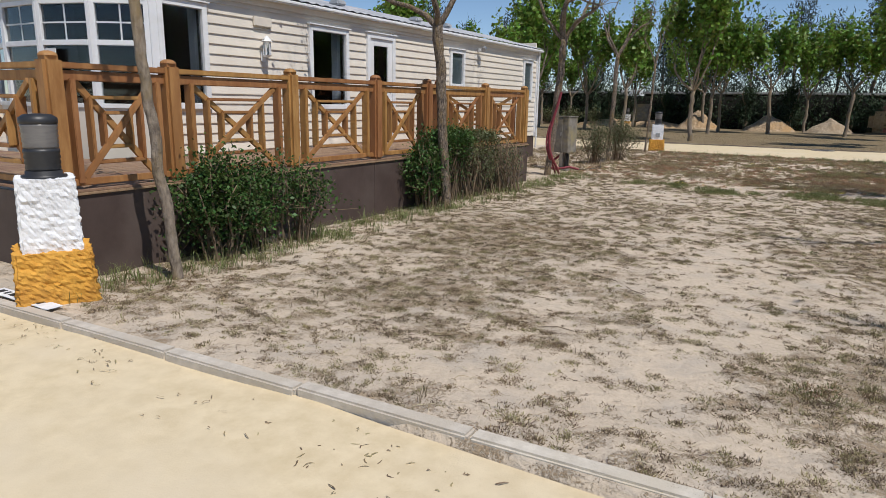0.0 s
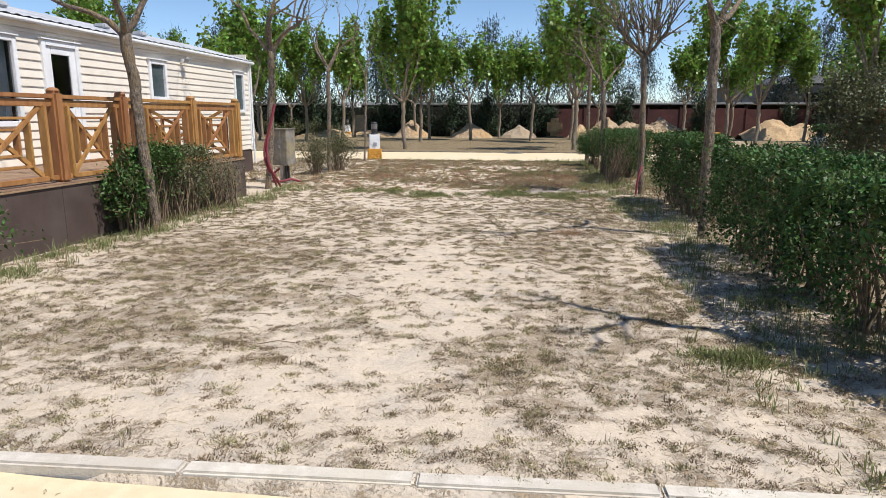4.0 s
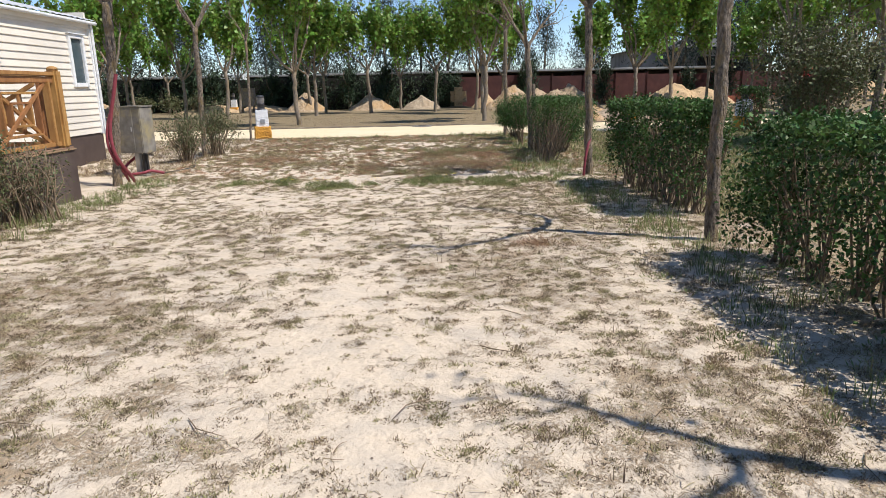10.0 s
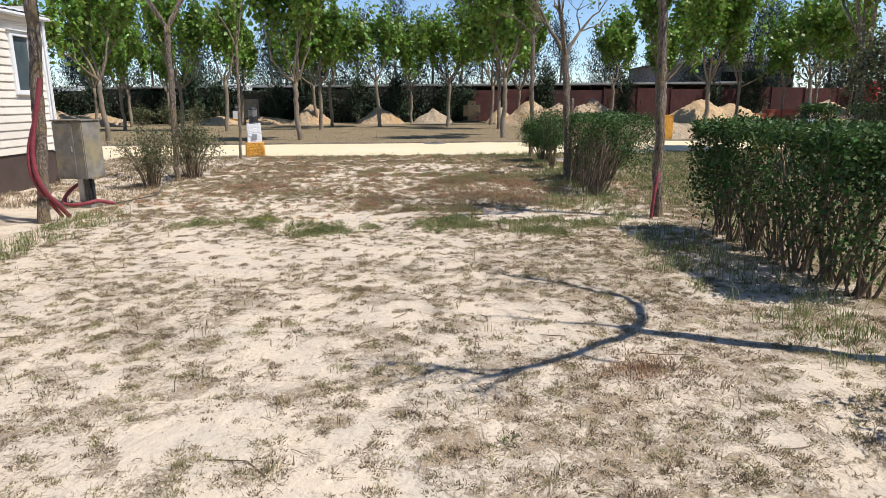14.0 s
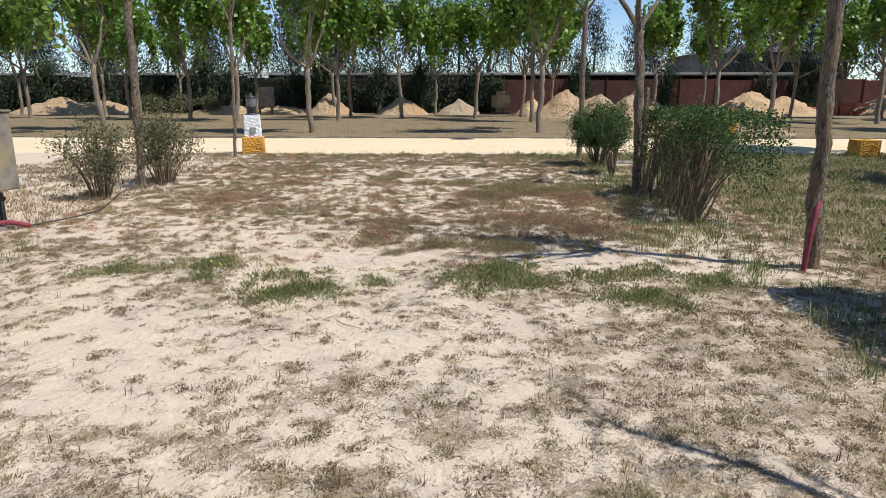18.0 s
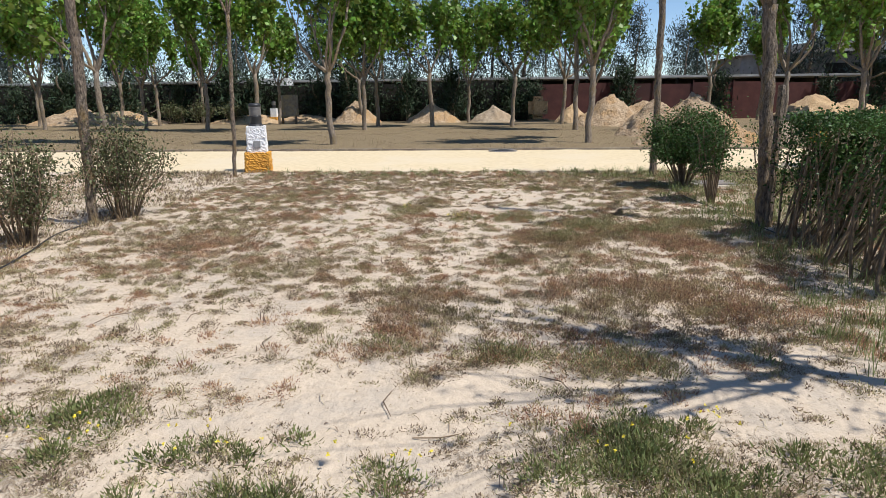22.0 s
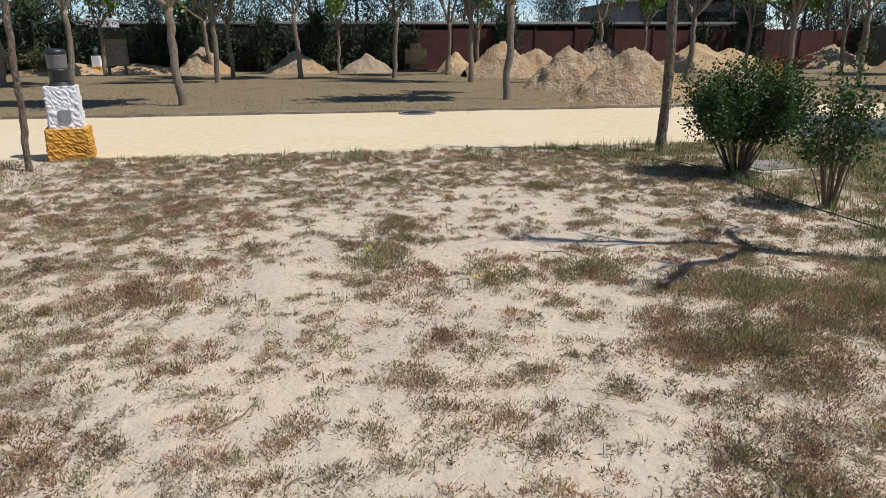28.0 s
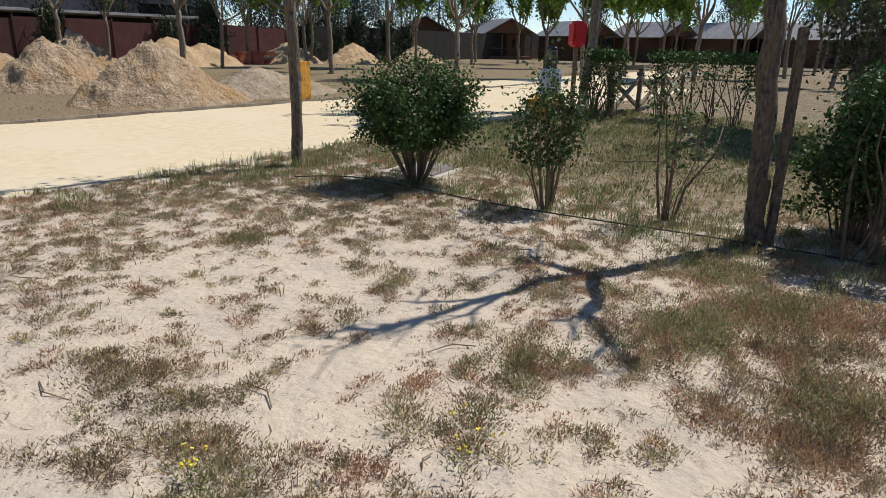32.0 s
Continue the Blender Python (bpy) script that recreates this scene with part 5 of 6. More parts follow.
bush("bush", "narrow dark green bush against the deck skirting", -5.24, 5.02, 0.26, 0.28, 0.08, 1.12, 2300, 18, 39, size=0.042, airy=0.6, foot=0.1)
bush("bush", "light green straggling bush against the deck", -5.2, 5.5, 0.36, 0.5, 0.05, 1.05, 1700, 26, 32, size=0.045, airy=0.8, foot=0.2)
bush("bush", "dark green bush against the deck skirting", -5.33, 8.5, 0.24, 0.42, 0.12, 1.15, 4200, 26, 33, size=0.045, airy=0.7, foot=0.15)
hedge("bush", "dark green bush around a tree at the deck", -5.58, -5.17, 8.75, 9.5, 1.10, 5200, 40, 38, bare=0.5, loose=0.13, low=0.2, category="bush")
hedge("bush", "dull green bush against the deck corner", -5.58, -5.14, 9.5, 10.4, 1.08, 4600, 50, 37, M_SHRUB, 0.038, bare=0.6, loose=0.11, low=0.06, category="bush")
bush("bush", "twiggy half bare bush against the deck", -5.3, 11.0, 0.34, 0.75, 0.1, 1.08, 1700, 60, 34, M_SHRUB, 0.034, airy=0.7, foot=0.4)
bush("shrub", "thin dull shrub with small leaves", -5.72, 17.6, 0.60, 0.62, 0.10, 1.22, 3800, 34, 35, M_SHRUB, 0.036, 0.8, "shrub", 0.12)
bush("shrub", "thin dull shrub beside a tree", -5.55, 19.2, 0.68, 0.66, 0.14, 1.34, 5600, 34, 36, M_SHRUB, 0.036, 0.8, "shrub", 0.15)
bush("olive_tree", "large grey green bush on the next pitch", 8.6, 18.0, 1.5, 1.5, 0.5, 3.4, 9500, 60, 45, M_SHRUB, 0.075, 2.2, "tree", 0.2)
for i, (x0, x1, y0, y1) in enumerate(((9.9, 10.7, 20.5, 22.4), (9.9, 10.7, 15.0, 18.0), (10.0, 10.8, 9.8, 13.0), (10.0, 10.8, 4.0, 8.5), (9.3, 10.0, 22.8, 23.5))):
    hedge("hedge", "far clipped green hedge of the next pitch", x0, x1, y0, y1, 1.3, 3500, 40, 41 + i, size=0.06, bare=0.5, low=0.15, group="hedges of the next pitch")


# ---- heaps of dug sand ----
def heap(x, y, rx, ry, h, seed, material, label, peaks=((0, 0, 1),)):
    n = 64 if y < 41 else 44
    V = []
    for j in range(n + 1):
        for i in range(n + 1):
            u, v = -1.25 + 2.5 * i / n, -1.25 + 2.5 * j / n
            z = 0
            for px, py, pk in peaks:
                d = math.hypot(u - px, v - py)
                z = max(z, pk * max(0.0, 1 - d / max(0.35, 1.05 * pk ** 0.5)) ** 0.92)
            q = (u * rx * 1.4 + seed, v * ry * 1.4, 0)
            w = noise.noise(q) * 0.12 + noise.noise((q[0] * 3, q[1] * 3, 1)) * 0.08 + noise.noise((q[0] * 7, q[1] * 7, 2)) * 0.05 + noise.noise((q[0] * 15, q[1] * 15, 5)) * 0.045
            V.append((u * rx, v * ry, -0.04 + h * z + (w * h * min(1, z * 4) if z > 0 else -0.02)))
    i = np.arange((n + 1) ** 2).reshape(n + 1, n + 1)
    F = np.stack([i[:-1, :-1].ravel(), i[:-1, 1:].ravel(), i[1:, 1:].ravel(), i[1:, :-1].ravel()], 1)
    ob = mesh_np("sand_mound", V, F, material)
    ob.location = (x, y, 0)
    return tagged(ob, label, "heap", "heaps of dug sand")


PALE, BROWN, ORANGE = "pale heap of dug sand on the grass", "brown heap of dug sand beyond the lane", "orange heap of dug earth near the fence"
heap(-4.4, 52.0, 1.7, 1.5, 1.24, 1.0, M_PILE, PALE)
heap(-0.7, 52.5, 1.45, 1.4, 1.04, 2.0, M_PILEGREY, BROWN)
heap(-9.3, 52.5, 1.55, 1.4, 1.41, 3.0, M_PILE, PALE)
heap(-14.5, 53.0, 3.6, 1.5, 0.71, 4.0, M_PILEORANGE, ORANGE, ((-0.4, 0, 0.9), (0.5, 0, 0.8)))
heap(-26.0, 52.5, 3.6, 1.8, 1.16, 5.0, M_PILE, PALE, ((-0.4, 0, 1), (0.4, 0, 0.8)))
heap(3.9, 50.5, 1.05, 1.1, 1.12, 6.0, M_PILEORANGE, ORANGE)
heap(6.0, 46.0, 2.0, 1.7, 1.6, 7.0, M_PILE, PALE, ((-0.35, 0, 1), (0.5, 0.2, 0.85)))
heap(5.3, 36.8, 1.42, 1.4, 1.42, 8.0, M_PILE, BROWN)
heap(5.5, 31.9, 1.8, 1.5, 1.38, 9.0, M_PILE, PALE, ((-0.1, 0, 1), (0.45, -0.15, 0.5)))
heap(7.8, 40.5, 2.0, 1.8, 1.6, 10.0, M_PILE, PALE)
heap(9.0, 32.5, 1.9, 1.4, 0.8, 11.0, M_PILEGREY, "low grey heap of rubble beside the kerb", ((-0.2, 0, 1), (0.4, 0, 0.7)))
heap(18.5, 50.5, 2.6, 1.8, 1.58, 12.0, M_PILEORANGE, ORANGE, ((-0.4, 0, 1), (0.4, 0, 0.8)))
heap(27.0, 52.0, 2.4, 1.8, 1.41, 13.0, M_PILE, PALE)
heap(32.0, 51.0, 2.2, 1.8, 1.41, 14.0, M_PILEORANGE, ORANGE)
heap(38.0, 50.0, 2.2, 1.8, 1.33, 15.0, M_PILE, PALE)

rail = thing("rustic_fence", "broken rustic pole fence with crossed rails", "fence", "", (9.9, 23.1, 0), 3)
for k in range(4):
    beam("post", (2.0 * k, 0, -0.1), (2.0 * k + 0.03, 0, 1.0), 0.09, 0.09, M_BARK, rail)
for k in range(3):
    beam("pole", (2.0 * k, -0.06, 0.15), (2.0 * k + 2.0, -0.05, 0.85), 0.07, 0.07, M_BARKPALE, rail, (0, 1, 0))
    beam("pole", (2.0 * k, 0.06, 0.85), (2.0 * k + 2.0, 0.05, 0.15), 0.07, 0.07, M_BARKPALE, rail, (0, 1, 0))
    beam("top_pole", (2.0 * k, 0, 1.0), (2.0 * k + 2.0, 0, 0.98), 0.07, 0.07, M_BARKPALE, rail, (0, 1, 0))
pil = thing("ochre_pillar", "ochre rendered pillar lying open beside the kerb", "pillar", "", (8.15, 30.25, 0))
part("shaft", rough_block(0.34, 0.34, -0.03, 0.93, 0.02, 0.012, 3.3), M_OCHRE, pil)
pil2 = thing("ochre_block", "low ochre rendered block behind a bush", "block", "", (8.75, 24.0, 0))
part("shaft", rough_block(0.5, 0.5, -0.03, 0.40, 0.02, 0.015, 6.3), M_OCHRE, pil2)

# ---- far fence, sheds and buildings ----
fence = setting(new("fence_back"), "dark netting fence overgrown with climbers at the back", "fence")
fence_red = setting(new("fence_maroon"), "maroon windbreak netting on posts", "fence")
for k in range(24):
    x = -58 + 2.5 * k
    boxed("netting_panel", (x + 0.01, 55.0, -0.05, x + 2.49, 55.04, 2.45 + 0.08 * math.sin(k * 2.1)), M_MESHDARK, fence)
    boxed("fence_post", (x - 0.03, 54.94, -0.05, x + 0.03, 55.0, 2.6), M_MESHDARK, fence)
for k in range(12):
    x = 2.0 + 2.5 * k
    boxed("netting_panel", (x + 0.01, 55.0, -0.05, x + 2.49, 55.04, 2.25 + 0.06 * math.sin(k * 1.7)), M_MESHRED, fence_red)
    boxed("fence_post", (x - 0.03, 54.94, -0.05, x + 0.03, 55.0, 2.4), M_MESHRED, fence_red)
for k in range(16):
    x = 32.0 + 2.5 * k
    boxed("netting_panel", (x + 0.01, 55.0, -0.05, x + 2.49, 55.04, 2.5), M_MESHDARK, fence)

# Added dark panels, an invented side covering bright sky under the crowns.
for k in range(24):
    y = -4.0 + 2.5 * k
    boxed("netting_panel", (73.0, y + 0.01, -0.05, 73.04, y + 2.49, 2.5), M_MESHDARK, fence)

# climbers hanging on the dark netting
rng = np.random.default_rng(31)
n = 26000
cx = rng.uniform(-58, 2.0, n)
cz = rng.uniform(0.0, 2.75, n)
dens = np.array([0.25 + 1.1 * max(0.0, 0.35 + noise.noise((x * 0.35, 0.0, 3.0)) + 0.5 * noise.noise((x * 1.6, z * 0.4, 6.0))) for x, z in zip(cx, cz)])
kp = (rng.random(n) < dens * np.where(cz > 2.4, 0.45, 1.0)) & (np.abs(cx + 3.5) > 0)
V, F = leaves(np.stack([cx, 54.8 - np.abs(rng.normal(size=n)) * 0.16, cz], 1)[kp], 0.21, rng, 0.3, 0.4, 0.5, 0.6)
tagged(mesh_np("climbers", V, F, M_CYPRESS), "dark climbing plants covering the netting fence", "climbers", "", "stuff")
for i, (x, y, w) in enumerate(((-19.0, 51.8, 1.1), (-17.2, 52.2, 1.0), (-21.2, 52.4, 0.9))):
    bush("shrub", "low olive green shrub before the fence", x, y, w, 0.6, 0.05, 1.5, 900, 14, 50 + i, M_SHRUB, 0.12, 1.6, "shrub", 0.3)
shed = thing("long_shed", "long low shed with flat pale roof behind the fence", "shed")
boxed("roof", (-58, 57.0, 2.62, 24, 61.0, 2.78), M_SHEET, shed, 0.02)
for k in range(28):
    x = -57.5 + 3.0 * k
    boxed("pillar", (x, 57.2, -0.05, x + 0.18, 57.38, 2.62), M_MESHDARK, shed)
boxed("back_wall", (-58, 60.8, -0.05, 24, 61.0, 2.62), M_MESHDARK, shed)
for x0, x1, zt in ((-16.6, -14.4, 2.86), (-28.6, -26.9, 2.8)):
    van = thing("touring_caravan", "white touring caravan parked behind the netting fence", "caravan", "caravans behind the fence", ((x0 + x1) / 2, 56.0, 0))
    w = (x1 - x0) / 2
    boxed("body", (-w, -0.55, 0.35, w, 0.55, zt - 0.08), M_UPVC, van, 0.12)
    boxed("roof", (-w + 0.05, -0.5, zt - 0.10, w - 0.05, 0.5, zt), M_STUCCO, van, 0.05)
    boxed("window", (-w * 0.6, -0.57, 1.3, w * 0.6, -0.55, 1.9), M_DARK, van, 0.005)
    boxed("axle_box", (-0.35, -0.5, -0.05, 0.35, 0.5, 0.36), M_DARK, van, 0.02)
barn = thing("barn", "grey plastered barn with low gable roof behind the fence", "barn", "", (19.5, 68, 0), -4)
boxed("wall", (0, 0, -0.05, 13, 9, 4.6), M_PLASTER, barn)
# Dark sheet on the closed wall stands in for a shaded opening.
boxed("dark_opening", (6.5, -0.06, -0.05, 13, 0.0, 3.9), M_MESHDARK, barn)
bm = bmesh.new()
gv = [bm.verts.new(p) for p in ((-0.5, -0.5, 4.55), (6.0, -0.5, 5.7), (13.5, -0.5, 4.9), (-0.5, 9.5, 4.55), (6.0, 9.5, 5.7), (13.5, 9.5, 4.9))]
for f in ((0, 1, 4, 3), (1, 2, 5, 4), (0, 2, 1), (3, 4, 5)):
    bm.faces.new([gv[i] for i in f])
part("roof", bm, M_SHEET, barn)


def cabin(x, y, rz, s=1.0):
    c = thing("cabin", "brown timber holiday cabin with a pale metal roof", "cabin", "row of timber cabins", (x, y, 0), rz)
    boxed("body", (-2.6, 1.6, -0.05, 2.6, 6.5, 2.6), M_CABIN, c)
    boxed("porch_floor", (-2.6, -0.4, -0.05, 2.6, 1.6, 0.3), M_CABIN, c)
    for px in (-2.5, -0.8, 0.8, 2.5):
        boxed("porch_post", (px - 0.07, -0.35, 0.3, px + 0.07, -0.21, 2.5), M_CABIN, c)
    boxed("porch_rail", (-2.5, -0.34, 1.05, 2.5, -0.25, 1.15), M_CABIN, c)
    boxed("door", (-0.5, 1.54, 0.3, 0.5, 1.6, 2.2), M_DARK, c)
    boxed("window", (1.1, 1.54, 1.1, 2.1, 1.6, 2.0), M_DARK, c)
    b4 = bmesh.new()
    gv = [b4.verts.new(p) for p in ((-2.5, 1.6, 2.6), (2.5, 1.6, 2.6), (0, 1.6, 3.95), (-2.5, -0.3, 2.6), (2.5, -0.3, 2.6), (0, -0.3, 3.95))]
    for f in ((0, 1, 2), (3, 5, 4), (0, 3, 4, 1)):
        b4.faces.new([gv[i] for i in f])
    part("gable", b4, M_CABIN, c)
    for sg in (-1, 1):
        b4 = bmesh.new()
        box(b4, 0, -0.8, -0.04, 3.45, 7.0, 0.03)
        b4.transform(Matrix.Translation((0, 0, 4.05)) @ Matrix.Rotation(radians(180 if sg < 0 else 0), 4, "Z") @ Matrix.Translation((0, -6.2 if sg < 0 else 0, 0)) @ Matrix.Rotation(radians(28), 4, "Y"))
        part("roof_slope", b4, M_TIN, c)
    return c


for i, (x, y) in enumerate(((52, 60), (58.5, 54), (64, 47.0), (67.5, 39.5), (70, 32), (71, 24))):
    cabin(x, y, -115 + 7 * i + 70)

tank = thing("water_tank", "tan rounded drum on a pallet behind the heaps", "tank", "", (2.1, 53.6, 0))
boxed("body", (-0.6, -0.5, 0.1, 0.6, 0.5, 1.5), M_PILEORANGE, tank, 0.3)
boxed("pallet", (-0.65, -0.55, -0.05, 0.65, 0.55, 0.1), M_TWIG, tank)
farbox = thing("meter_box", "grey meter cabinet on two posts beyond the lane", "meter box", "", (-13.2, 51.2, 0))
boxed("cabinet", (-0.55, -0.2, 0.45, 0.55, 0.2, 1.75), M_BOX, farbox, 0.02)
for px in (-0.4, 0.4):
    boxed("post", (px - 0.06, -0.06, -0.05, px + 0.06, 0.06, 0.46), M_BARK, farbox)
fire = thing("fire_box", "red fire hose cabinet on a post", "fire cabinet", "", (12.25, 25.0, 0), 40)
boxed("cabinet", (-0.28, -0.15, 1.38, 0.28, 0.15, 1.98), M_RED, fire, 0.06)
boxed("door", (-0.23, -0.165, 1.43, 0.23, -0.15, 1.93), M_RED, fire, 0.01)
boxed("post", (-0.05, -0.05, -0.05, 0.05, 0.05, 1.38), M_BARK, fire, 0.01)
bricks = setting(new("brick_stack"), "low stack of red bricks near the fence", "bricks")
bricks["kind"] = ""
bm = bmesh.new()
box(bm, -0.45, -0.2, -0.12, 0.45, 0.2, 0.12, 0.01)
bme = bpy.data.meshes.new("brick_pack")
bm.to_mesh(bme)
bm.free()
bme.materials.append(M_BRICKRED)
for i in range(4):
    for j in range(3):
        if (i + j * 3) % 7 != 6:
            s = new("brick_pack", bme)
            s.parent = bricks
            s.matrix_basis = pose(22.0 + 0.95 * i, 51.5, 0.12 + 0.245 * j, 0, 0, (i * 13 + j * 7) % 9 - 4)


# ---- far greenery ----
def needle_tree(seed, h, w, n, material, name, label, category="tree", open_=0.5):
    """Plumes of drooping fine foliage round a bare stem."""
    rng = np.random.default_rng(seed)
    t = thing(name, label, category, "dark trees behind the fence")
    V, F = tubes([kinked(rng, (0, 0, 0), (rng.normal() * 0.3, rng.normal() * 0.3, h * 0.95), 0.17, 0.03, 0.05, 10)], 7)
    mesh_np("trunk", V, F, M_BARK, t, smooth=True)
    pts = []
    plumes = 60
    for k in range(plumes):
        z = h * (0.16 + 0.8 * k / plumes) + rng.normal() * 0.2
        r = w * (1.08 - (z / h)) ** 0.55 * rng.uniform(0.5, 1.35)
        az = rng.uniform(0, 2 * np.pi)
        c = np.array([math.cos(az) * r * 0.6, math.sin(az) * r * 0.6, z])
        m = n // plumes
        s = np.array([0.27, 0.27, 0.38]) * (0.5 + 0.7 * w / 2) * rng.uniform(0.7, 1.25)
        pts.append(c + rng.normal(size=(m, 3)) * s)
    P = np.concatenate(pts)
    V, F = leaves(P, 0.36, rng, 0.0, 0.45, 0.17, -1.1)
    mesh_np("crown", V, F, material, t)
    return t


pk = [needle_tree(201, 9.0, 3.0, 4200, M_PINE, "casuarina_tree", "dark feathery casuarina behind the fence"), needle_tree(202, 7.6, 3.4, 4200, M_PINE, "casuarina_tree", "dark feathery casuarina behind the fence"),
      needle_tree(203, 10.5, 2.6, 4600, M_PINE, "casuarina_tree", "tall dark feathery casuarina behind the fence")]
pspots = [(-4.0, 66, 2), (-1.0, 67, 0), (1.8, 66, 2), (-7.5, 68, 0), (-11, 67, 1), (-15, 66, 0), (-18.5, 68, 1), (-23, 66, 1), (-27, 68, 0), (-32, 66, 1), (-37, 67, 0), (-43, 66, 1), (-50, 66, 0), (8, 72, 1), (12, 74, 0), (16.5, 73, 1), (36, 64, 0), (40, 62, 2), (44, 63, 1), (48, 60, 0), (52, 66, 2), (57, 62, 1), (63, 60, 0), (20, 80, 1), (5, 80, 0), (-9, 63, 1), (70, 50, 1), (76, 42, 0), (80, 33, 2), (78, 24, 0), (33, 60, 0), (35.5, 66, 1), (30, 74, 2), (39, 58, 1), (26, 78, 0), (47, 70, 2), (75.5, 28, 1), (76, 19, 0), (75.5, 15, 2), (77, 10, 1), (76, 5, 0), (75.5, 36, 2), (64, 21, 1), (24, 66, 2), (28, 64, 0), (31, 69, 2), (21, 70, 0), (-30, 62, 2), (-35, 63, 2), (-40.5, 62, 0), (-47, 63, 2), (-55, 62, 1), (-37.8, 60.5, 2), (-44, 61, 0), (-27.5, 60.5, 2), (-20.5, 61, 1), (-13, 61.5, 0)]
used = set()
for i, (x, y, k) in enumerate(pspots):
    m = pose(x, y, 0, 0, 0, (i * 53) % 360)
    if k in used:
        c = copy_thing(pk[k], m)
        s = 0.85 + 0.3 * ((i * 29) % 10) / 10
        c.scale = (s, s, s)
    else:
        pk[k].matrix_basis = m
        used.add(k)

cy = needle_tree(210, 3.0, 0.8, 1200, M_CYPRESS, "cypress", "small dark cypress at the fence", "shrub")
cy["group"] = "cypresses along the fence"
cy.matrix_basis = pose(-6.2, 54.2, 0)
for i, x in enumerate((-33, -29.5, -25, -21.5, -18, -16.5, -12, -10.2, -3.3, 0.5, 1.9, 7.5, 13.2, 20.0, 22.5, 31.0, 33.5, 36, 39, 42)):
    c = copy_thing(cy, pose(x, 54.2 + 0.3 * math.sin(i * 3), 0, 0, 0, i * 61))
    s = 0.75 + 0.5 * ((i * 7) % 10) / 10
    c.scale = (s * 1.1, s * 1.1, s)


# ---- ground plants ----
rng = np.random.default_rng(77)


def scatter(n, x0, x1, y0, y1, want):
    P = np.stack([rng.uniform(x0, x1, n), rng.uniform(y0, y1, n)], 1)
    k = np.array([want(x, y) for x, y in P])
    return P[rng.random(n) < k]


def lift_z(P):
    return np.array([ground_height(x, y) for x, y in P])


def tufts(name, label, P, material, rad, per_area, least, length, width, tilt, dome, category="weeds", ring=0.75, sizes=None, slight=False):
    """Low plants of many stubby shoots: each plant has an uneven outline, shoots leaning outwards and a slightly raised middle."""
    n = len(P)
    R = sizes if sizes is not None else rad * np.exp(rng.normal(size=n) * 0.38)
    cnt = np.maximum(least, (per_area * R * R).astype(int))
    k = np.repeat(np.arange(n), cnt)
    m = len(k)
    d = rng.random(m) ** ring
    a = rng.uniform(0, 2 * np.pi, m)
    lob = 1 + 0.38 * np.sin(a * rng.integers(2, 6, n)[k] + rng.uniform(0, 6, n)[k]) + 0.2 * rng.normal(size=m)
    st = rng.uniform(0.75, 1.4, n)[k]
    B = np.zeros((m, 3))
    B[:, 0] = P[k, 0] + np.cos(a) * d * R[k] * st * lob
    B[:, 1] = P[k, 1] + np.sin(a) * d * R[k] / st * lob
    high = np.minimum(1.8, R / rad)[k]
    B[:, 2] = lift_z(P)[k] + np.clip(1 - d * d, 0, 1) * dome * rng.uniform(0, 1, m) * high - 0.002
    az = a + rng.normal(size=m) * 0.9
    lean = tilt * (0.25 + 0.75 * d) + rng.normal(size=m) * 0.28
    D = np.stack([np.cos(az) * np.sin(lean), np.sin(az) * np.sin(lean), np.abs(np.cos(lean)) + 0.08], 1)
    D /= np.linalg.norm(D, axis=1)[:, None]
    roll = rng.uniform(0, 2 * np.pi, m)
    ref = np.stack([np.cos(roll), np.sin(roll), 0.35 * rng.normal(size=m)], 1)
    S = np.cross(D, ref)
    S /= np.linalg.norm(S, axis=1)[:, None] + 1e-9
    N = np.cross(S, D)
    L = (length * rng.uniform(0.5, 1.45, m))[:, None]
    W = (width * rng.uniform(0.7, 1.4, m))[:, None] / 2
    if slight:
        V = np.stack([B - S * W, B + S * W, B + D * L + N * L * 0.12], 1).reshape(-1, 3)
        return tagged(mesh_np(name, V, np.arange(3 * m).reshape(-1, 3), material), label, category, "", "stuff")
    V = np.stack([B, B + D * L * 0.55 + S * W + N * W * 0.7, B + D * L + N * L * 0.12, B + D * L * 0.5 - S * W], 1).reshape(-1, 3)
    return tagged(mesh_np(name, V, np.arange(4 * m).reshape(-1, 4), material), label, category, "", "stuff")


def runners(name, label, P, material, length, width, high):
    """Dead wiry stems lying on the sand, each a bent ribbon of three pieces with its middle arched off the ground."""
    n = len(P)
    z = lift_z(P)
    az = rng.uniform(0, 2 * np.pi, n)
    turn = rng.normal(size=n) * 0.55
    L = length * rng.uniform(0.4, 1.6, n)
    X, Y = P[:, 0].copy(), P[:, 1].copy()
    arch = high * rng.uniform(0.1, 1.5, n)
    W = width * rng.uniform(0.6, 1.4, n) / 2
    rows = []
    for i in range(4):
        h = z + 0.003 + arch * (0.0, 1.0, 0.8, 0.1)[i]
        w = W * (1.0, 1.0, 0.8, 0.35)[i]
        sx, sy = -np.sin(az) * w, np.cos(az) * w
        rows += [np.stack([X - sx, Y - sy, h], 1), np.stack([X + sx, Y + sy, h + 0.0015], 1)]
        X, Y = X + np.cos(az) * L / 3, Y + np.sin(az) * L / 3
        az = az + turn + rng.normal(size=n) * 0.35
    V = np.stack(rows, 1).reshape(-1, 3)
    b = 8 * np.arange(n)
    F = np.concatenate([np.stack([b + 2 * i, b + 2 * i + 1, b + 2 * i + 3, b + 2 * i + 2], 1) for i in range(3)])
    return tagged(mesh_np(name, V, F, material), label, "grass", "", "stuff")


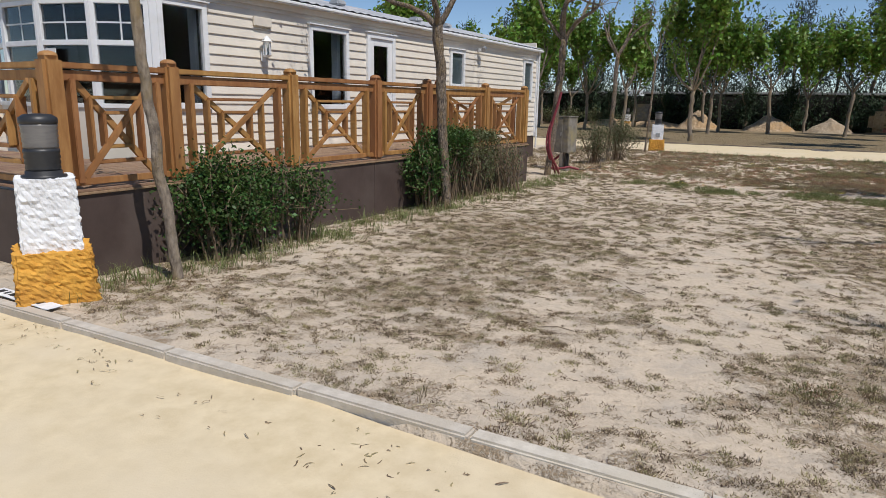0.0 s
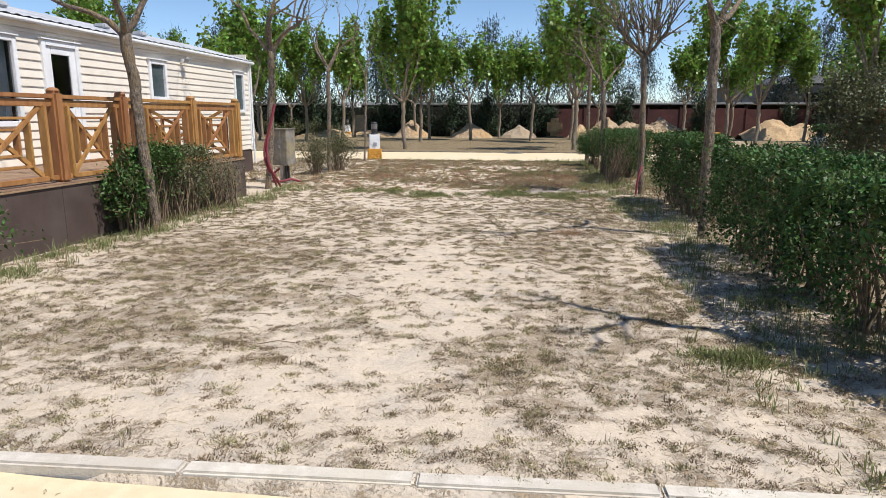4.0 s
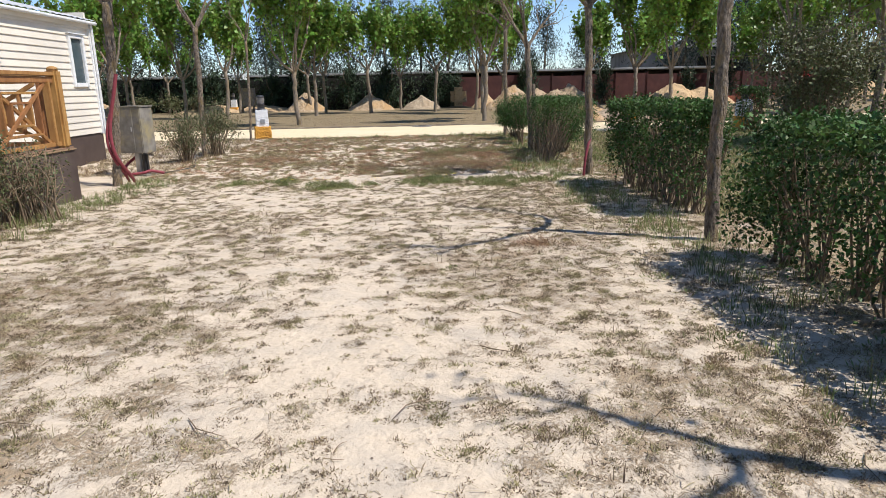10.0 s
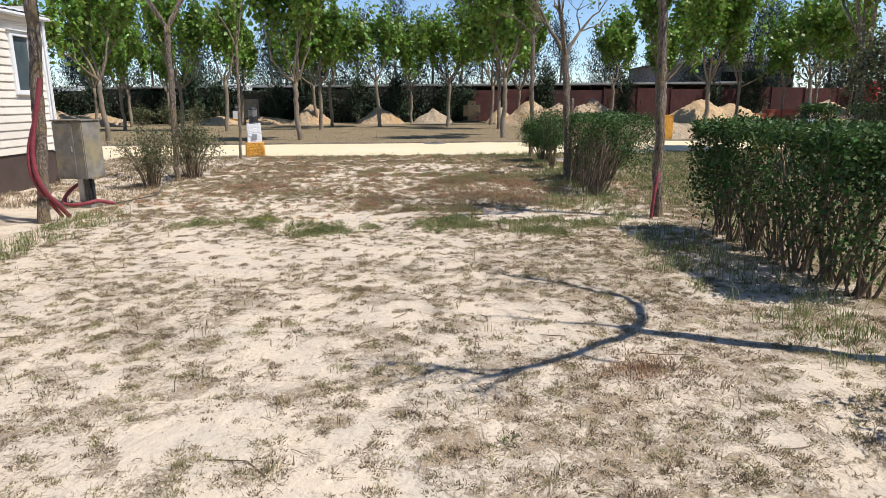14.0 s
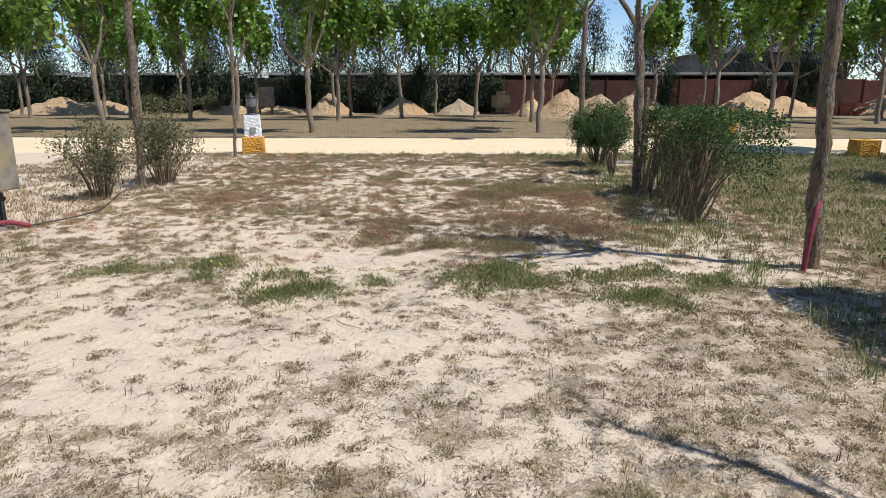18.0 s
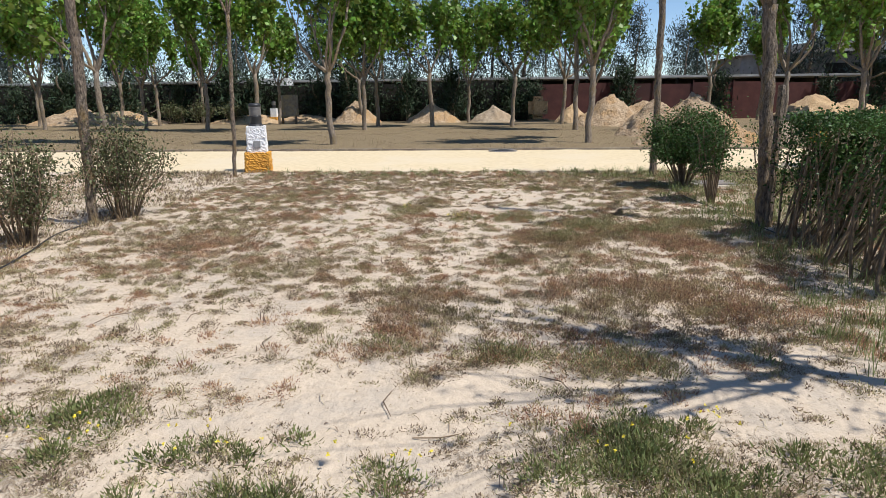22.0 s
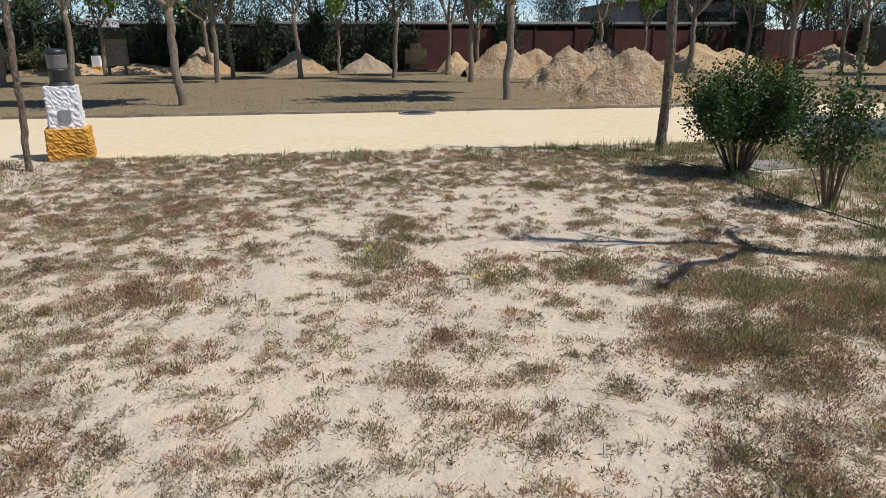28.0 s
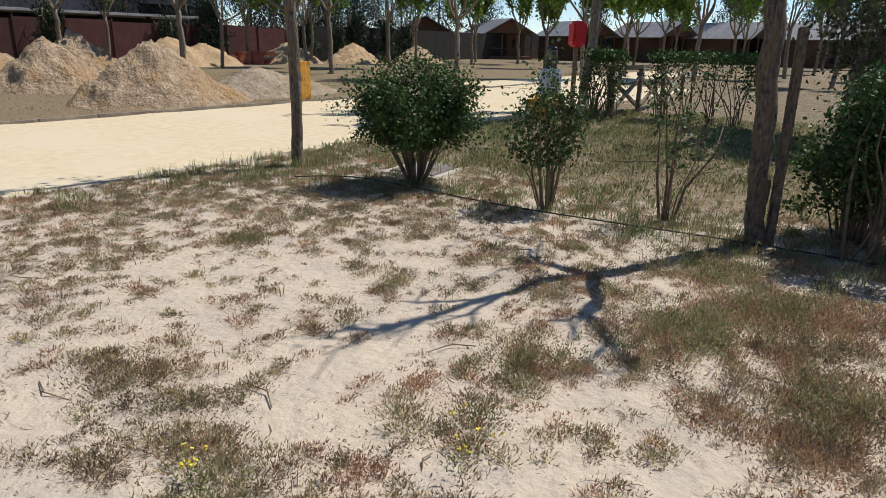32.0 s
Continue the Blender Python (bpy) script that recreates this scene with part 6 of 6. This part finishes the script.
def grass_object(name, label, P, material, blades_each, spread, length, width, lean):
    n = len(P)
    C = np.stack([P[:, 0], P[:, 1], lift_z(P) - 0.006], 1)
    sz = rng.uniform(0.5, 1.5, n)
    k = np.repeat(np.arange(n), blades_each)
    B = C[k].copy()
    B[:, :2] += rng.normal(size=(len(k), 2)) * spread * sz[k][:, None]
    V, F = blades(B, length * sz[k] ** 0.7, width, rng, lean)
    return tagged(mesh_np(name, V, F, material), label, "grass", "", "stuff")


def back_half(y):
    return min(1.0, max(0.0, (y - 13.6) / 1.6))


# dead runners matted on the sand
P = scatter(42000, -5.5, 3.2, 2.72, 24.4, lambda x, y: patchy(x, y) * (1.0 - 0.45 * back_half(y)))
runners("dry_grass", "wiry dead grass runners lying on the sand", P[::2], M_DRY, 0.07, 0.0034, 0.010)
runners("dry_straw", "pale bleached straw lying on the sand", P[1::4], M_STRAW, 0.085, 0.0030, 0.012)
runners("dry_weeds", "grey dead runners lying on the sand", P[3::4], M_DARKDRY, 0.06, 0.0036, 0.012)
P = scatter(26000, -5.5, 3.2, 2.72, 24.4, lambda x, y: 0.35 + 0.65 * patchy(x, y))
runners("dry_crumbs", "tiny dry crumbs of litter lying on the sand", P, M_DARKDRY, 0.013, 0.005, 0.005)
# single small plants, drier and greyer in front, redder towards the far lane
P = scatter(46000, -5.5, 3.2, 2.72, 24.4, lambda x, y: min(1.0, 0.03 + 0.97 * patchy(x, y) ** (1.35 + 0.9 * back_half(y))) * (1.0 - 0.62 * back_half(y)))
F1, F2, F3, F4 = P[0::4], P[1::4], P[2::4], P[3::4]
tufts("dry_tufts", "small brown tufts of drying grass", F1, M_DRY, 0.040, 26000, 22, 0.015, 0.0052, 1.25, 0.009, slight=True)
tufts("dry_weeds", "small grey brown dead weeds on the sand", F2, M_DARKDRY, 0.036, 28000, 22, 0.014, 0.0052, 1.15, 0.011, slight=True)
tufts("low_weeds", "small olive weeds on the sand", F3, M_OLIVE, 0.038, 26000, 22, 0.015, 0.0052, 1.1, 0.013, slight=True)
tufts("dry_tufts", "scattered tiny dry tufts on the sand", F4, M_DARKDRY, 0.020, 30000, 10, 0.012, 0.0048, 1.1, 0.007, slight=True)
P = scatter(14500, -5.5, 3.2, 13.9, 24.4, lambda x, y: min(1.0, 0.02 + 0.98 * patchy(x, y) ** 1.6) * back_half(y))
tufts("reddish_dry_weeds", "dense small reddish brown tufts on the sand", P[::3], M_REDWEED, 0.056, 25000, 30, 0.016, 0.0055, 1.0, 0.026, slight=True)
tufts("low_weeds", "dense small olive tufts on the sand", P[1::3], M_OLIVE, 0.052, 26000, 30, 0.016, 0.0055, 0.95, 0.03, slight=True)
tufts("dry_weeds", "dense small grey brown tufts on the sand", P[2::3], M_DARKDRY, 0.048, 26000, 30, 0.015, 0.0055, 1.0, 0.026, slight=True)
P = scatter(3600, -9.5, -5.5, 15.3, 24.4, lambda x, y: 0.8 * patchy(x, y))
tufts("dry_weeds", "patchy dry weeds beside the shrubs", P, M_DRY, 0.08, 2400, 8, 0.045, 0.009, 0.8, 0.03)

# broad low cushions, each of its own size
def cushions(name, label, table, material, per_area, length, width, dome, copies=1, shift=0.0):
    T = np.array(table)
    rows, sizes = [], []
    for x, y, rx, ry in T:
        r = math.sqrt(rx * ry)
        m = max(1, int(round(rx * ry / 0.0062)))
        for _ in range(m * copies):
            u, v = rng.normal(size=2) * 0.52
            rows.append((x + u * rx + shift * rng.normal(), y + v * ry + shift * rng.normal()))
            sizes.append(min(0.13, r * rng.uniform(0.45, 0.95)))
    return tufts(name, label, np.array(rows), material, 0.1, per_area, 14, length, width, 0.95, dome, sizes=np.array(sizes), slight=True)


cushions("dense_weeds", "olive brown cushions of weeds on the sand", OLIVES, M_OLIVE, 15000, 0.020, 0.006, 0.07)
cushions("dense_weeds", "dull green shoots among the olive cushions", OLIVES, M_GREEN, 5000, 0.020, 0.006, 0.075)
cushions("dense_weeds", "dead brown shoots among the olive cushions", OLIVES, M_REDWEED, 5000, 0.020, 0.006, 0.06)
cushions("reddish_dry_weeds", "reddish brown cushions of drying weeds", REDS, M_REDWEED, 7500, 0.019, 0.006, 0.045)
cushions("dry_weeds", "grey brown dead shoots among the red cushions", REDS, M_DARKDRY, 4500, 0.018, 0.0058, 0.04)
cushions("green_weeds", "leafy green weeds with yellow flowers on the sand", GREENS, M_GREEN, 12000, 0.026, 0.009, 0.06)
cushions("low_weeds", "drying olive shoots among the green weeds", GREENS, M_OLIVE, 6500, 0.024, 0.006, 0.05)
P = scatter(2600, -5.5, 3.0, 2.72, 24.4, lambda x, y: 0.6 * patchy(x, y) * (1.0 if y > 8 else 0.35))
grass_object("grass_sprigs", "short upright dry flower spikes", P, M_DARKDRY, 3, 0.018, 0.062, 0.0052, 0.28)
P = scatter(1300, -5.5, 3.0, 2.72, 24.4, lambda x, y: 0.5 * patchy(x, y))
grass_object("grass_sprigs", "short upright olive grass sprigs", P, M_OLIVE, 8, 0.018, 0.055, 0.004, 0.6)
P = scatter(4000, -25, 14, 30.15, 46, lambda x, y: 0.9)
grass_object("dry_grass", "brown grass beyond the lane", P, M_DRY, 10, 0.2, 0.05, 0.012, 1.35)


def lane_edge(x, y):
    e = 0.5 + 1.4 * noise.noise((x * 1.4, 1.0, 6.0)) + 0.6 * noise.noise((x * 5.0, y * 4.0, 6.0))
    return max(0.0, min(1.0, e * (1.0 - abs(y - 2.3) / 0.34)))


P = scatter(1500, -9, 8, 1.95, 2.5, lane_edge)
runners("lane_litter", "dry leaf litter gathered along the kerb", P, M_DRY, 0.04, 0.006, 0.006).location = (0, 0, 0.157)
P = scatter(45, -7, 4, -0.5, 2.3, lambda x, y: 0.5)
runners("lane_litter", "single dry leaves lying on the sand lane", P, M_DARKDRY, 0.010, 0.0045, 0.004).location = (0, 0, 0.154)


def green_where(x, y):
    e = 0.0
    if x < -4.75 and y < 13.2:
        e = max(e, 1.0 - abs(x + 5.15) / 0.6)
    if 1.2 < x < 2.9:
        e = max(e, (1.0 - abs(x - 2.1) / 0.75) * (0.9 if noise.noise((x, y * 0.7, 2)) > -0.15 else 0.15))
    if y > 23.5:
        e = max(e, 0.5 * (x > 0.5) + 0.2)
    if -5.6 < x < -4.7 and 13.6 < y < 14.8:
        e = max(e, 0.7)
    e = max(e, 1.1 * spots(x, y, GREEN_EDGE) - 0.15)
    if x > 2.9:
        e = max(e, 0.45 * patchy(x, y))
    return max(0.0, min(1.0, e))


GREEN_EDGE = ((1.6, 15.3, 0.8, 1.0), (2.3, 19.5, 0.9, 1.2), (1.9, 23.7, 1.2, 0.5), (1.5, 4.4, 0.35, 0.4))
P = scatter(4200, -5.55, 3.0, 2.75, 24.4, green_where)
tufts("green_weeds", "low green weeds along hedges and deck", P, M_GREEN, 0.07, 4200, 9, 0.045, 0.007, 0.7, 0.03)
P = scatter(9000, -5.55, 3.0, 2.75, 24.4, lambda x, y: green_where(x, y) if x > 1.1 or x < -4.7 or y > 23.6 else 0.0)
grass_object("green_grass", "longer green grass along hedges and deck", P, M_GREEN, 11, 0.035, 0.13, 0.005, 0.75)
P = scatter(6500, 3.0, 11.5, 10.0, 24.5, lambda x, y: min(1.0, 0.25 + 0.9 * patchy(x * 1.3, y)))
tufts("green_weeds", "patchy green weeds on the next pitch", P[::2], M_GREEN, 0.13, 900, 8, 0.06, 0.014, 0.8, 0.04)
tufts("dry_weeds", "patchy dry weeds on the next pitch", P[1::2], M_OLIVE, 0.14, 900, 8, 0.055, 0.013, 0.8, 0.04)
# small yellow flowers
F0 = np.array([(cx + rng.normal() * rx * 0.7, cy + rng.normal() * ry * 0.7, 0.085 + rng.normal() * 0.012) for cx, cy, rx, ry in GREENS[3:10] for _ in range(9)])
V, F = leaves(np.repeat(F0, 6, axis=0), 0.011, rng, 1.5, 0.2, 0.9)
tagged(mesh_np("yellow_flowers", V, F, M_YELLOW), "tiny yellow flowers among the weeds", "flowers", "", "stuff")
# twigs lying about
paths = []
for _ in range(90):
    x, y, a = rng.uniform(-4.8, 1.6), rng.uniform(3, 23), rng.uniform(0, 6.28)
    L = rng.uniform(0.08, 0.30)
    z = ground_height(x, y) + 0.008
    paths.append([(np.array((x, y, z)), 0.003), (np.array((x + math.cos(a) * L / 2, y + math.sin(a) * L / 2, z + 0.008)), 0.0035), (np.array((x + math.cos(a + 0.3) * L, y + math.sin(a + 0.3) * L, z)), 0.002)])
V, F = tubes(paths, 4)
tagged(mesh_np("fallen_twigs", V, F, M_TWIG), "small fallen twigs on the sand", "twigs", "", "stuff")
